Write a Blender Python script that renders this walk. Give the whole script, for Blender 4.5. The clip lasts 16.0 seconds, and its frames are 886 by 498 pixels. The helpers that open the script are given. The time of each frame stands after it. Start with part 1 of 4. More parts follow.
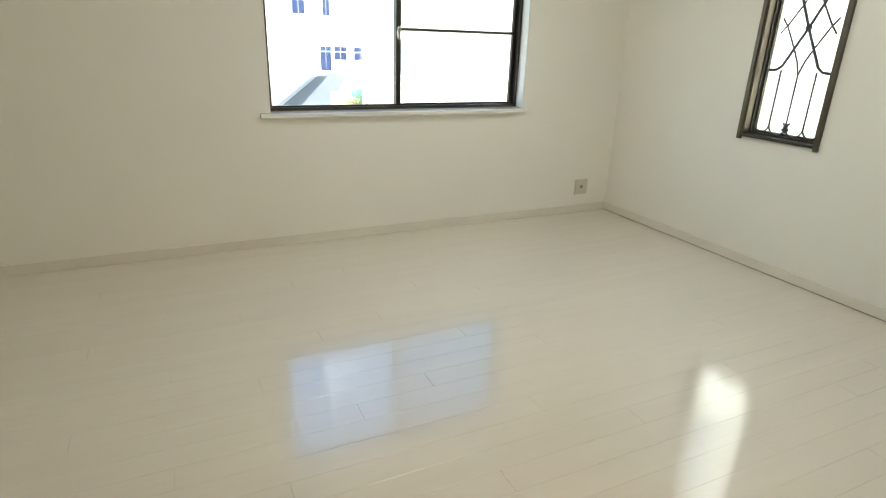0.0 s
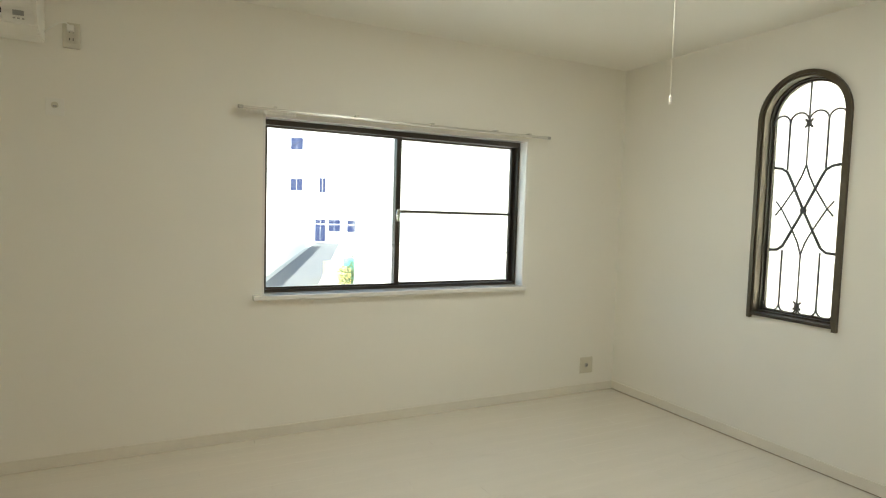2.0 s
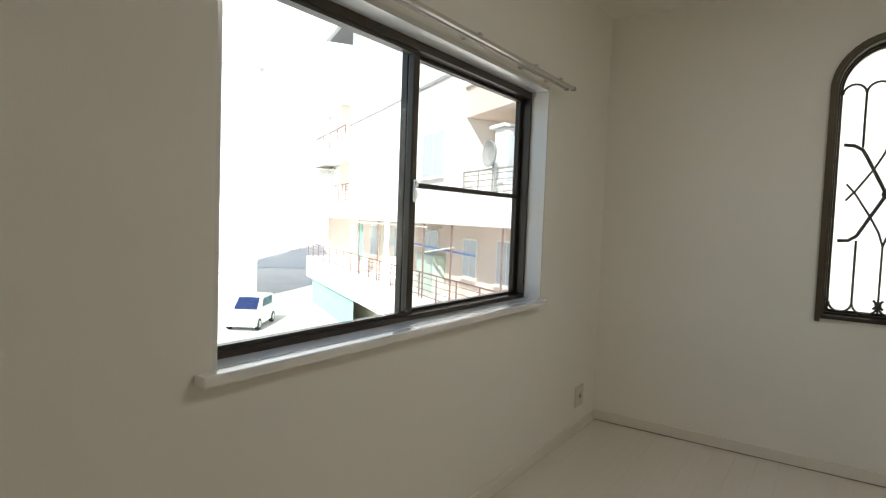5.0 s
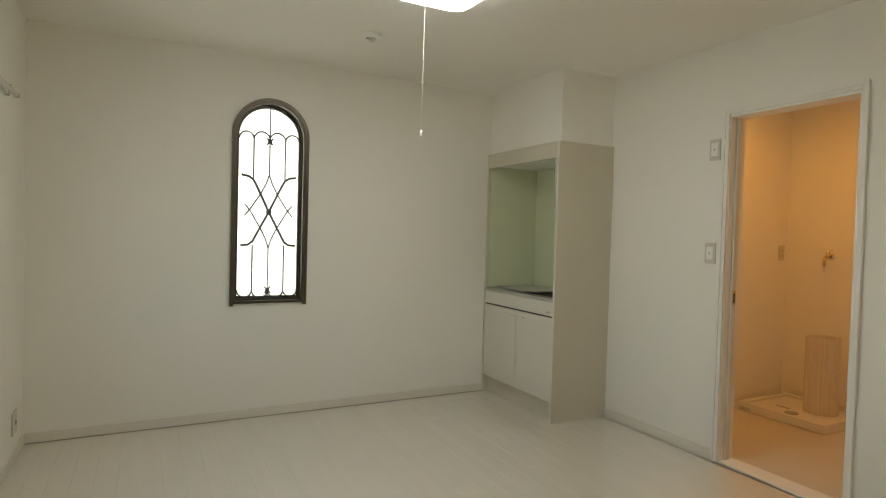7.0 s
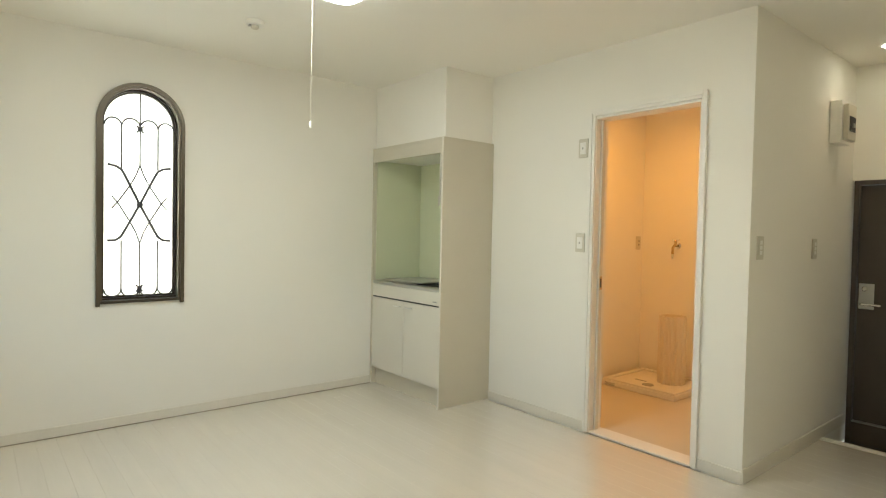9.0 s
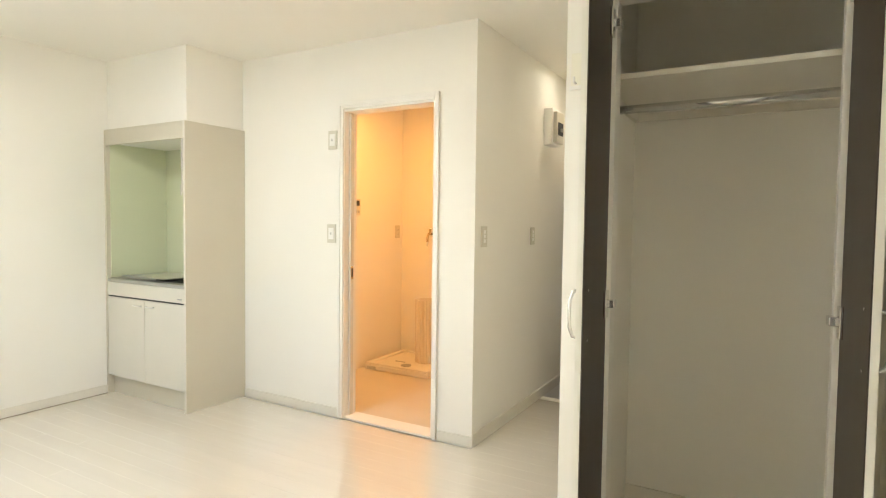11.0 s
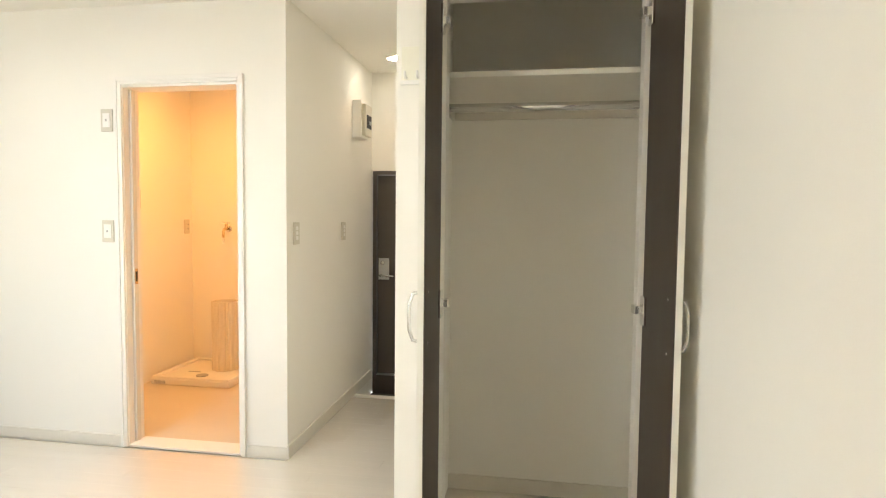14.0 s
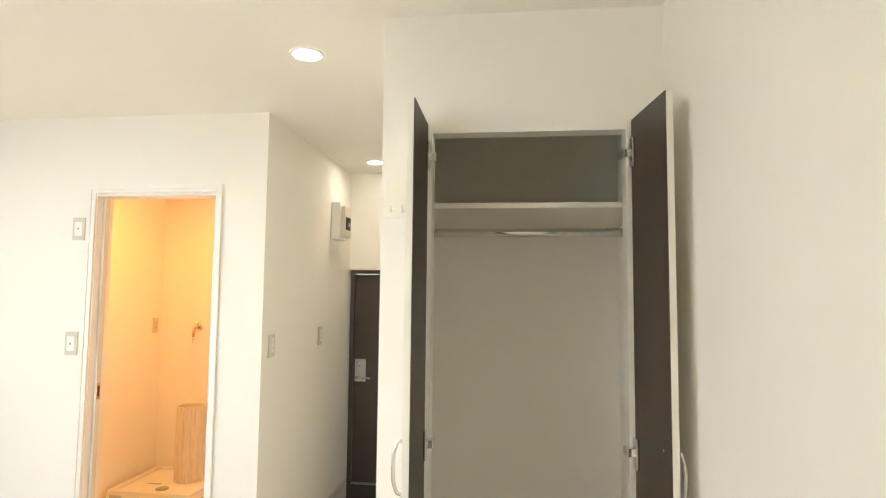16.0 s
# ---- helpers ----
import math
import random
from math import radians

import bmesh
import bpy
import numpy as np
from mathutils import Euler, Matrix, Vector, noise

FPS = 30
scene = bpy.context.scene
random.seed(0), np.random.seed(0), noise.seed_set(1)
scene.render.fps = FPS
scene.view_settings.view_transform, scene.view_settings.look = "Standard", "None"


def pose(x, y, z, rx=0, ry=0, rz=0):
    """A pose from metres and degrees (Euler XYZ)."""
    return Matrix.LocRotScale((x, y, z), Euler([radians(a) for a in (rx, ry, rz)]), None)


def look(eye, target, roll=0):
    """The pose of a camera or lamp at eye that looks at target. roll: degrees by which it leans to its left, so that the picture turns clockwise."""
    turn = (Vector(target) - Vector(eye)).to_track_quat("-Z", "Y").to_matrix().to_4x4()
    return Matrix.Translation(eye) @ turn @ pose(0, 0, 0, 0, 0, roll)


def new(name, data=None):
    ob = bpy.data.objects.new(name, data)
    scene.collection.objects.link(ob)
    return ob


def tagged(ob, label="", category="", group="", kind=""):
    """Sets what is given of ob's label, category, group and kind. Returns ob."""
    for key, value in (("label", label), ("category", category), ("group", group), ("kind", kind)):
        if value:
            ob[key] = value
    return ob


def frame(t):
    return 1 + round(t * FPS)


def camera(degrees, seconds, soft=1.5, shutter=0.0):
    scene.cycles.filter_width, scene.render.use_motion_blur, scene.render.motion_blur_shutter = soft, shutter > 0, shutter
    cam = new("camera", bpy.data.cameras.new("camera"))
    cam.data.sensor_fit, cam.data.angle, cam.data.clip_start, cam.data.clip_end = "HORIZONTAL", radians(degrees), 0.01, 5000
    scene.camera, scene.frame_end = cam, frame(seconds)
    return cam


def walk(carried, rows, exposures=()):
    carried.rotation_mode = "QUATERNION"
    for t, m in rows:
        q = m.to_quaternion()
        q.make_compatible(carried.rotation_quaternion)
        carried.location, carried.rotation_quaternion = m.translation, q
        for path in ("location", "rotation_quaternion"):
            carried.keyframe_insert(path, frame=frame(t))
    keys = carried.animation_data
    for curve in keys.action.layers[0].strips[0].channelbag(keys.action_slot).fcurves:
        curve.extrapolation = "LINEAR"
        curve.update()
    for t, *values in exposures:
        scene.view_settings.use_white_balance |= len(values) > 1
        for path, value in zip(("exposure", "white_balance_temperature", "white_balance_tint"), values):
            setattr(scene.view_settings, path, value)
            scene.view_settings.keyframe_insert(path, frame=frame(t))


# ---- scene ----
cam = camera(75.4, 16.0, soft=1.2)

PATH = [
    (0, (-3.152, -3.469, 1.259), (-2.332, -1.779, 0.571), 2.0),
    (0.5, (-3.144, -3.468, 1.346), (-2.312, -1.745, 0.764), 2.0),
    (1, (-3.173, -3.454, 1.371), (-2.308, -1.676, 1.067), 1.9),
    (1.5, (-3.193, -3.437, 1.357), (-2.312, -1.648, 1.205), 1.8),
    (2, (-3.125, -3.256, 1.31), (-2.236, -1.469, 1.183), 1.7),
    (2.5, (-3.059, -2.962, 1.289), (-2.143, -1.188, 1.162), 1.7),
    (3, (-3.039, -2.66, 1.276), (-2.028, -0.939, 1.152), 1.9),
    (3.2, (-3.009, -2.511, 1.259), (-1.915, -0.841, 1.136), 1.8),
    (5.3, (-3.432, -0.978, 1.19), (-1.648, -0.078, 1.092), 2.2),
    (5.5, (-3.446, -0.9, 1.199), (-1.569, -0.214, 1.109), 2.3),
    (5.7, (-3.48, -0.836, 1.205), (-1.525, -0.419, 1.128), 2.5),
    (6, (-3.612, -0.772, 1.226), (-1.613, -0.794, 1.16), 2.0),
    (6.5, (-3.878, -0.619, 1.287), (-1.981, -1.248, 1.218), 1.8),
    (7, (-3.961, -0.562, 1.263), (-2.187, -1.484, 1.211), 1.6),
    (7.5, (-3.99, -0.491, 1.228), (-2.336, -1.615, 1.191), 1.4),
    (8, (-3.985, -0.473, 1.222), (-2.399, -1.691, 1.181), 1.3),
    (10.3, (-4.042, -0.547, 1.261), (-2.62, -1.951, 1.174), 1.0),
    (10.5, (-4.086, -0.567, 1.259), (-2.735, -2.04, 1.175), 0.9),
    (11, (-4.188, -0.621, 1.267), (-3.195, -2.355, 1.179), 0.7),
    (11.5, (-4.251, -0.636, 1.273), (-3.56, -2.511, 1.183), 0.6),
    (12, (-4.25, -0.633, 1.279), (-3.703, -2.554, 1.181), 0.5),
    (12.5, (-4.231, -0.643, 1.275), (-3.75, -2.581, 1.172), 0.5),
    (13, (-4.141, -0.67, 1.257), (-3.707, -2.62, 1.15), 0.5),
    (13.5, (-4.037, -0.642, 1.25), (-3.667, -2.605, 1.144), 0.7),
    (14, (-4.026, -0.678, 1.294), (-3.708, -2.65, 1.181), 0.6),
    (14.5, (-4.019, -0.711, 1.4), (-3.726, -2.685, 1.284), 0.5),
    (15, (-4.014, -0.714, 1.476), (-3.742, -2.695, 1.466), 0.6),
    (15.5, (-3.998, -0.713, 1.49), (-3.749, -2.695, 1.591), 0.6),
    (16, (-3.983, -0.712, 1.485), (-3.752, -2.693, 1.633), 0.6),
]
walk(cam, [(t, look(eye, target, roll)) for t, eye, target, roll in PATH],
     exposures=[(0, 2.15, 5950, 2), (1.5, 2.08, 6150, 1), (3.2, 1.60, 6350, 3), (5.3, 0.82, 6100, 8), (6.0, 0.32, 6200, 8), (6.5, 0.85, 6300, 7), (7.0, 1.5, 6300, 4), (8.2, 2.22, 6200, 1), (10.3, 2.5, 6150, 2), (11.0, 3.0, 6050, 7), (12.5, 3.15, 6000, 9), (16, 3.16, 5880, 10)])

# ---- world and light ----
world = bpy.data.worlds.new("sky")
scene.world = world
world.use_nodes = True
wn = world.node_tree
sky = wn.nodes.new("ShaderNodeTexSky")
sky.sky_type, sky.sun_disc = "NISHITA", False
SUN_DIR = Vector((-0.72, -0.30, 0.62)).normalized()
sky.sun_elevation = math.asin(SUN_DIR.z)
sky.sun_rotation = math.atan2(SUN_DIR.x, SUN_DIR.y)
wn.links.new(sky.outputs[0], wn.nodes["Background"].inputs[0])
wn.nodes["Background"].inputs[1].default_value = 0.12
scene.cycles.max_bounces = scene.cycles.diffuse_bounces = 16      # a white room lives on bounced light


def lamp(name, kind, energy, colour, m, **kw):
    data = bpy.data.lights.new(name, kind)
    data.energy, data.color = energy, colour
    for k, v in kw.items():
        if k == "size":
            data.size = v
        if k == "size_y":
            data.shape, data.size_y = "RECTANGLE", v
        if k == "angle":
            data.angle = v
        if k == "radius":
            data.shadow_soft_size = v
        if k == "spot":
            data.spot_size, data.spot_blend = v, 0.6
    ob = new(name, data)
    ob.matrix_world = m
    return ob


lamp("sun", "SUN", 5.0, (1.0, 0.95, 0.87), look(SUN_DIR * 40, (0, 0, 0)), angle=radians(0.53))
WARM = (1.0, 0.41, 0.075)
lamp("washroom_lamp", "AREA", 1.95, WARM, pose(-1.75, -4.35, 2.28), size=0.25)
lamp("hall_downlight_lamp_a", "SPOT", 0.30, (1.0, 0.50, 0.18), pose(-3.2, -2.8, 2.37), radius=0.04, spot=radians(120))
lamp("hall_downlight_lamp_b", "SPOT", 0.26, (1.0, 0.42, 0.12), pose(-3.03, -4.66, 2.37), radius=0.04, spot=radians(120))
lamp("ceiling_light_lamp", "AREA", 2.6, (1.0, 0.96, 0.88), pose(-1.70, -1.68, 2.325), size=0.45)


# ---- materials ----
def mat(name, colour, rough=0.6, metal=0.0, bump=0.0, scale=80.0, vary=0.06, vscale=3.0, aniso=None, random_tint=0.0, coat=0.0, rvary=0.0):
    """A painted or plain surface: two scales of variation in colour, fine relief, roughness that varies."""
    m = bpy.data.materials.new(name)
    m.use_nodes = True
    nt = m.node_tree
    b = nt.nodes["Principled BSDF"]
    b.inputs["Roughness"].default_value, b.inputs["Metallic"].default_value = rough, metal
    b.inputs["Coat Weight"].default_value, b.inputs["Coat Roughness"].default_value = coat, 0.12
    mp = nt.nodes.new("ShaderNodeMapping")
    if aniso:
        mp.inputs["Scale"].default_value = aniso
    geo = nt.nodes.new("ShaderNodeNewGeometry")
    nt.links.new(geo.outputs["Position"], mp.inputs["Vector"])
    n1, n2 = nt.nodes.new("ShaderNodeTexNoise"), nt.nodes.new("ShaderNodeTexNoise")
    n1.inputs["Scale"].default_value, n1.inputs["Detail"].default_value = vscale, 4
    n2.inputs["Scale"].default_value, n2.inputs["Detail"].default_value = scale, 3
    for n in (n1, n2):
        nt.links.new(mp.outputs[0], n.inputs["Vector"])
    add = nt.nodes.new("ShaderNodeMath")
    add.operation = "ADD"
    nt.links.new(n1.outputs["Fac"], add.inputs[0])
    half = nt.nodes.new("ShaderNodeMath")
    half.operation = "MULTIPLY"
    half.inputs[1].default_value = 0.5
    nt.links.new(n2.outputs["Fac"], half.inputs[0])
    nt.links.new(half.outputs[0], add.inputs[1])
    ramp = nt.nodes.new("ShaderNodeMapRange")
    ramp.inputs[1].default_value, ramp.inputs[2].default_value = 0.45, 1.05
    ramp.inputs[3].default_value, ramp.inputs[4].default_value = 1 - vary, 1 + vary
    nt.links.new(add.outputs[0], ramp.inputs[0])
    last = ramp.outputs[0]
    if random_tint:
        info = nt.nodes.new("ShaderNodeObjectInfo")
        r2 = nt.nodes.new("ShaderNodeMapRange")
        r2.inputs[3].default_value, r2.inputs[4].default_value = 1 - random_tint, 1 + random_tint
        nt.links.new(info.outputs["Random"], r2.inputs[0])
        mul = nt.nodes.new("ShaderNodeMath")
        mul.operation = "MULTIPLY"
        nt.links.new(last, mul.inputs[0])
        nt.links.new(r2.outputs[0], mul.inputs[1])
        last = mul.outputs[0]
    mix = nt.nodes.new("ShaderNodeVectorMath")
    mix.operation = "SCALE"
    mix.inputs[0].default_value = colour
    nt.links.new(last, mix.inputs["Scale"])
    nt.links.new(mix.outputs[0], b.inputs["Base Color"])
    if rvary:
        rr = nt.nodes.new("ShaderNodeMapRange")
        rr.inputs[3].default_value, rr.inputs[4].default_value = rough - rvary, rough + rvary
        nt.links.new(n1.outputs["Fac"], rr.inputs[0])
        nt.links.new(rr.outputs[0], b.inputs["Roughness"])
    if bump:
        bp = nt.nodes.new("ShaderNodeBump")
        bp.inputs["Strength"].default_value, bp.inputs["Distance"].default_value = bump, 0.001
        nt.links.new(n2.outputs["Fac"], bp.inputs["Height"])
        nt.links.new(bp.outputs[0], b.inputs["Normal"])
    return m


def glow(name, colour, strength):
    m = bpy.data.materials.new(name)
    m.use_nodes = True
    b = m.node_tree.nodes["Principled BSDF"]
    b.inputs["Base Color"].default_value = (*colour, 1)
    b.inputs["Emission Color"].default_value = (*colour, 1)
    b.inputs["Emission Strength"].default_value = strength
    return m


def clear_glass(name, tint=(0.97, 0.985, 0.98)):
    m = bpy.data.materials.new(name)
    m.use_nodes = True
    nt = m.node_tree
    out = nt.nodes["Material Output"]
    tr, gl = nt.nodes.new("ShaderNodeBsdfTransparent"), nt.nodes.new("ShaderNodeBsdfGlossy")
    tr.inputs[0].default_value = (*tint, 1)
    gl.inputs["Roughness"].default_value = 0.02
    lw, mx = nt.nodes.new("ShaderNodeLayerWeight"), nt.nodes.new("ShaderNodeMixShader")
    pw, mr = nt.nodes.new("ShaderNodeMath"), nt.nodes.new("ShaderNodeMapRange")
    pw.operation, pw.inputs[1].default_value = "POWER", 5.0
    mr.inputs[3].default_value, mr.inputs[4].default_value = 0.02, 0.6
    nt.links.new(lw.outputs["Facing"], pw.inputs[0])
    nt.links.new(pw.outputs[0], mr.inputs[0])
    nt.links.new(mr.outputs[0], mx.inputs[0])
    nt.links.new(tr.outputs[0], mx.inputs[1])
    nt.links.new(gl.outputs[0], mx.inputs[2])
    nt.links.new(mx.outputs[0], out.inputs[0])
    return m


def frosted(name):
    m = bpy.data.materials.new(name)
    m.use_nodes = True
    nt = m.node_tree
    out = nt.nodes["Material Output"]
    tl, rf = nt.nodes.new("ShaderNodeBsdfTranslucent"), nt.nodes.new("ShaderNodeBsdfRefraction")
    tl.inputs[0].default_value = (0.98, 0.98, 0.96, 1)
    rf.inputs["Roughness"].default_value, rf.inputs["IOR"].default_value = 0.5, 1.02
    gl = nt.nodes.new("ShaderNodeBsdfGlossy")
    gl.inputs["Roughness"].default_value = 0.25
    mx, mg = nt.nodes.new("ShaderNodeMixShader"), nt.nodes.new("ShaderNodeMixShader")
    mx.inputs[0].default_value, mg.inputs[0].default_value = 0.6, 0.03
    nt.links.new(tl.outputs[0], mx.inputs[1])
    nt.links.new(rf.outputs[0], mx.inputs[2])
    nt.links.new(mx.outputs[0], mg.inputs[1])
    nt.links.new(gl.outputs[0], mg.inputs[2])
    nt.links.new(mg.outputs[0], out.inputs[0])
    return m


WALLPAPER = mat("woven_wallpaper", (0.838, 0.818, 0.758), 0.75, bump=0.5, scale=420, vary=0.015, vscale=1.2)
CEILPAPER = mat("ceiling_paper", (0.838, 0.818, 0.758), 0.8, bump=0.5, scale=300, vary=0.015, vscale=1.0)
PLANK = mat("glossy_white_plank", (0.70, 0.66, 0.58), 0.16, bump=0.03, scale=18, vary=0.03, vscale=2.5, aniso=(0.35, 5, 1), random_tint=0.006, coat=1.0, rvary=0.02)
JOINT = mat("plank_joint", (0.62, 0.585, 0.505), 0.5)
PLANK.node_tree.nodes["Principled BSDF"].inputs["IOR"].default_value = 1.75
PLANK.node_tree.nodes["Principled BSDF"].inputs["Coat IOR"].default_value = 2.05
PLANK.node_tree.nodes["Principled BSDF"].inputs["Coat Roughness"].default_value = 0.13
WHITETRIM = mat("white_trim", (0.83, 0.81, 0.76), 0.4, bump=0.1, vary=0.02)
GLOSSTRIM = mat("gloss_white_paint", (0.84, 0.83, 0.80), 0.25, bump=0.05, vary=0.015, coat=0.8)
BASEBOARD = mat("cream_baseboard", (0.745, 0.71, 0.63), 0.45, bump=0.1, vary=0.03)
BRONZE = mat("bronze_aluminium", (0.060, 0.050, 0.040), 0.32, metal=0.6, bump=0.05, vary=0.10)
BRONZE_LIGHT = mat("olive_bronze_trim", (0.115, 0.095, 0.068), 0.34, metal=0.6, bump=0.05, vary=0.10)
GREY_RAIL = mat("grey_rail", (0.60, 0.58, 0.53), 0.28, metal=0.7, vary=0.06)
IRON = mat("wrought_iron", (0.055, 0.055, 0.06), 0.5, metal=0.3, bump=0.4, scale=200, vary=0.15)
GLASS = clear_glass("window_glass")
GLASS_MESH = clear_glass("window_glass_with_insect_mesh", (0.80, 0.80, 0.79))
FROST = frosted("frosted_glass")
CHROME = mat("chrome", (0.75, 0.75, 0.74), 0.18, metal=1.0, vary=0.03)
STEEL = mat("brushed_steel", (0.55, 0.55, 0.53), 0.32, metal=1.0, bump=0.05, aniso=(1, 40, 40), vary=0.05)
PLASTIC = mat("ivory_plastic", (0.62, 0.59, 0.50), 0.38, vary=0.03)
WHITEPLASTIC = mat("white_plastic", (0.82, 0.81, 0.77), 0.35, vary=0.02)
GREYPLASTIC = mat("grey_plastic", (0.35, 0.35, 0.33), 0.4)
# Black for screens, hob and cable; also paints the shade in slots and gaps.
DARK = mat("black_and_gap_shade", (0.02, 0.02, 0.02), 0.6)
CABINET = mat("cream_laminate", (0.70, 0.67, 0.59), 0.35, bump=0.04, vary=0.02)
PANELTAUPE = mat("beige_laminate_panel", (0.60, 0.56, 0.46), 0.45, bump=0.04, vary=0.02)
KITBACK = mat("pale_green_enamel_panel", (0.66, 0.69, 0.51), 0.22, vary=0.02)
DARKWOOD = mat("dark_brown_laminate", (0.052, 0.038, 0.028), 0.42, bump=0.15, scale=60, aniso=(6, 6, 0.5), vary=0.18)
DOORBROWN = mat("dark_steel_door", (0.075, 0.062, 0.052), 0.45, bump=0.2, scale=250, vary=0.10)
VINYL = mat("beige_vinyl", (0.62, 0.56, 0.45), 0.35, bump=0.15, scale=120, vary=0.04)
TILE_DARK = mat("dark_tile", (0.060, 0.050, 0.045), 0.5, bump=0.3, scale=150, vary=0.15, random_tint=0.1)
WHITEGLOW = glow("lamp_diffuser", (1.0, 0.97, 0.92), 2.5)
WARMGLOW = glow("downlight_glow", (1.0, 0.88, 0.68), 9.0)
GAPSHADE = mat("brown_gap_shade", (0.22, 0.17, 0.12), 0.8)
CARPAINT = mat("white_car_paint", (0.75, 0.75, 0.76), 0.15, vary=0.02, coat=1.0)
TYRE = mat("black_rubber", (0.025, 0.025, 0.025), 0.8, bump=0.3)
HOOKPLATE = mat("pale_yellow_plastic", (0.82, 0.80, 0.69), 0.4, vary=0.02)
DOORWHITE = mat("warm_white_door_sheet", (0.82, 0.80, 0.73), 0.35, bump=0.04, vary=0.015)
PAN = mat("white_pan_plastic", (0.78, 0.76, 0.70), 0.35, vary=0.03)
ROLL = mat("corrugated_board", (0.72, 0.66, 0.54), 0.6, vary=0.05)
BRASS = mat("brass_tap", (0.65, 0.50, 0.28), 0.25, metal=1.0)
STUCCO = mat("white_stucco", (0.82, 0.80, 0.76), 0.9, bump=0.6, scale=40, vary=0.05, vscale=0.6)
STUCCO_PINK = mat("pinkish_stucco", (0.74, 0.63, 0.54), 0.9, bump=0.6, scale=40, vary=0.06, vscale=0.7)
RUST = mat("rust_red_rail", (0.22, 0.14, 0.12), 0.6, bump=0.3, vary=0.2)
BLUEGLASS = mat("blue_dark_glass", (0.012, 0.022, 0.075), 0.35, vary=0.1)
GREYGLASS = mat("grey_window", (0.48, 0.52, 0.53), 0.15, vary=0.1)
ASPHALT = mat("asphalt", (0.12, 0.125, 0.13), 0.9, bump=0.8, scale=60, vary=0.15, vscale=0.4)
CONCRETE = mat("concrete_ground", (0.50, 0.49, 0.46), 0.9, bump=0.5, scale=30, vary=0.10, vscale=0.4)
NET = mat("green_net", (0.28, 0.50, 0.40), 0.8, vary=0.1)
BLUEPOLE = mat("blue_pole", (0.05, 0.16, 0.42), 0.4)
YELLOW = mat("yellow_wall", (0.62, 0.50, 0.16), 0.8, bump=0.3, vary=0.1)
SANDWALL = mat("sand_render", (0.62, 0.59, 0.49), 0.9, bump=0.5, scale=40, vary=0.08, vscale=0.8)
LOCKER = mat("pale_green_paint", (0.50, 0.60, 0.52), 0.5, vary=0.05)
TEAL = mat("teal_sheet", (0.12, 0.36, 0.36), 0.7, vary=0.1)
LEAF = mat("leaf", (0.07, 0.11, 0.035), 0.6, vary=0.3, vscale=6)
ROOF = mat("dark_roof", (0.10, 0.10, 0.11), 0.7, vary=0.1)


# ---- builders ----
def bx(bm, x0, x1, y0, y1, z0, z1, bevel=0.0):
    """Adds a box; bevel rounds its edges."""
    xs, ys, zs = sorted((x0, x1)), sorted((y0, y1)), sorted((z0, z1))
    v = [bm.verts.new((x, y, z)) for z in zs for y in ys for x in xs]
    fs = [bm.faces.new([v[i] for i in q]) for q in ((0, 2, 3, 1), (4, 5, 7, 6), (0, 1, 5, 4), (2, 6, 7, 3), (0, 4, 6, 2), (1, 3, 7, 5))]
    if bevel:
        es = list({e for f in fs for e in f.edges})
        bmesh.ops.bevel(bm, geom=es, offset=bevel, segments=2, affect="EDGES", profile=0.6)
    return bm


def box(*a, **k):
    return bx(bmesh.new(), *a, **k)


def tube(bm, pts, r, n=8, closed=False):
    """Adds a round bar of radius r along the points."""
    pts = [Vector(p) for p in pts]
    rings = []
    for i, p in enumerate(pts):
        a, b = pts[max(i - 1, 0)], pts[min(i + 1, len(pts) - 1)]
        if closed:
            a, b = pts[i - 1], pts[(i + 1) % len(pts)]
        d = (b - a).normalized()
        u = d.orthogonal().normalized() if not rings else (last_u - d * last_u.dot(d)).normalized()
        last_u = u
        w = d.cross(u)
        rings.append([bm.verts.new(p + u * r * math.cos(2 * math.pi * k / n) + w * r * math.sin(2 * math.pi * k / n)) for k in range(n)])
    m = len(rings)
    for i in range(m if closed else m - 1):
        for k in range(n):
            bm.faces.new((rings[i][k], rings[i][(k + 1) % n], rings[(i + 1) % m][(k + 1) % n], rings[(i + 1) % m][k]))
    if not closed:
        bm.faces.new(rings[0][::-1])
        bm.faces.new(rings[-1])
    return bm


def lathe(bm, profile, centre, axis="z", n=28):
    """Turns (radius, height) pairs about an axis through centre."""
    c = Vector(centre)
    rings = []
    for r, h in profile:
        ring = []
        for k in range(n):
            a = 2 * math.pi * k / n
            p = {"z": (r * math.cos(a), r * math.sin(a), h), "y": (r * math.cos(a), h, r * math.sin(a)), "x": (h, r * math.cos(a), r * math.sin(a))}[axis]
            ring.append(bm.verts.new(c + Vector(p)))
        rings.append(ring)
    for a, b in zip(rings, rings[1:]):
        for k in range(n):
            bm.faces.new((a[k], a[(k + 1) % n], b[(k + 1) % n], b[k]))
    bm.faces.new(rings[0][::-1])
    bm.faces.new(rings[-1])
    bmesh.ops.recalc_face_normals(bm, faces=bm.faces)
    return bm


def mesh_of(name, bm, material, smooth=False):
    bmesh.ops.recalc_face_normals(bm, faces=bm.faces)
    me = bpy.data.meshes.new(name)
    bm.to_mesh(me)
    bm.free()
    me.materials.append(material)
    if smooth:
        for p in me.polygons:
            p.use_smooth = True
    return me


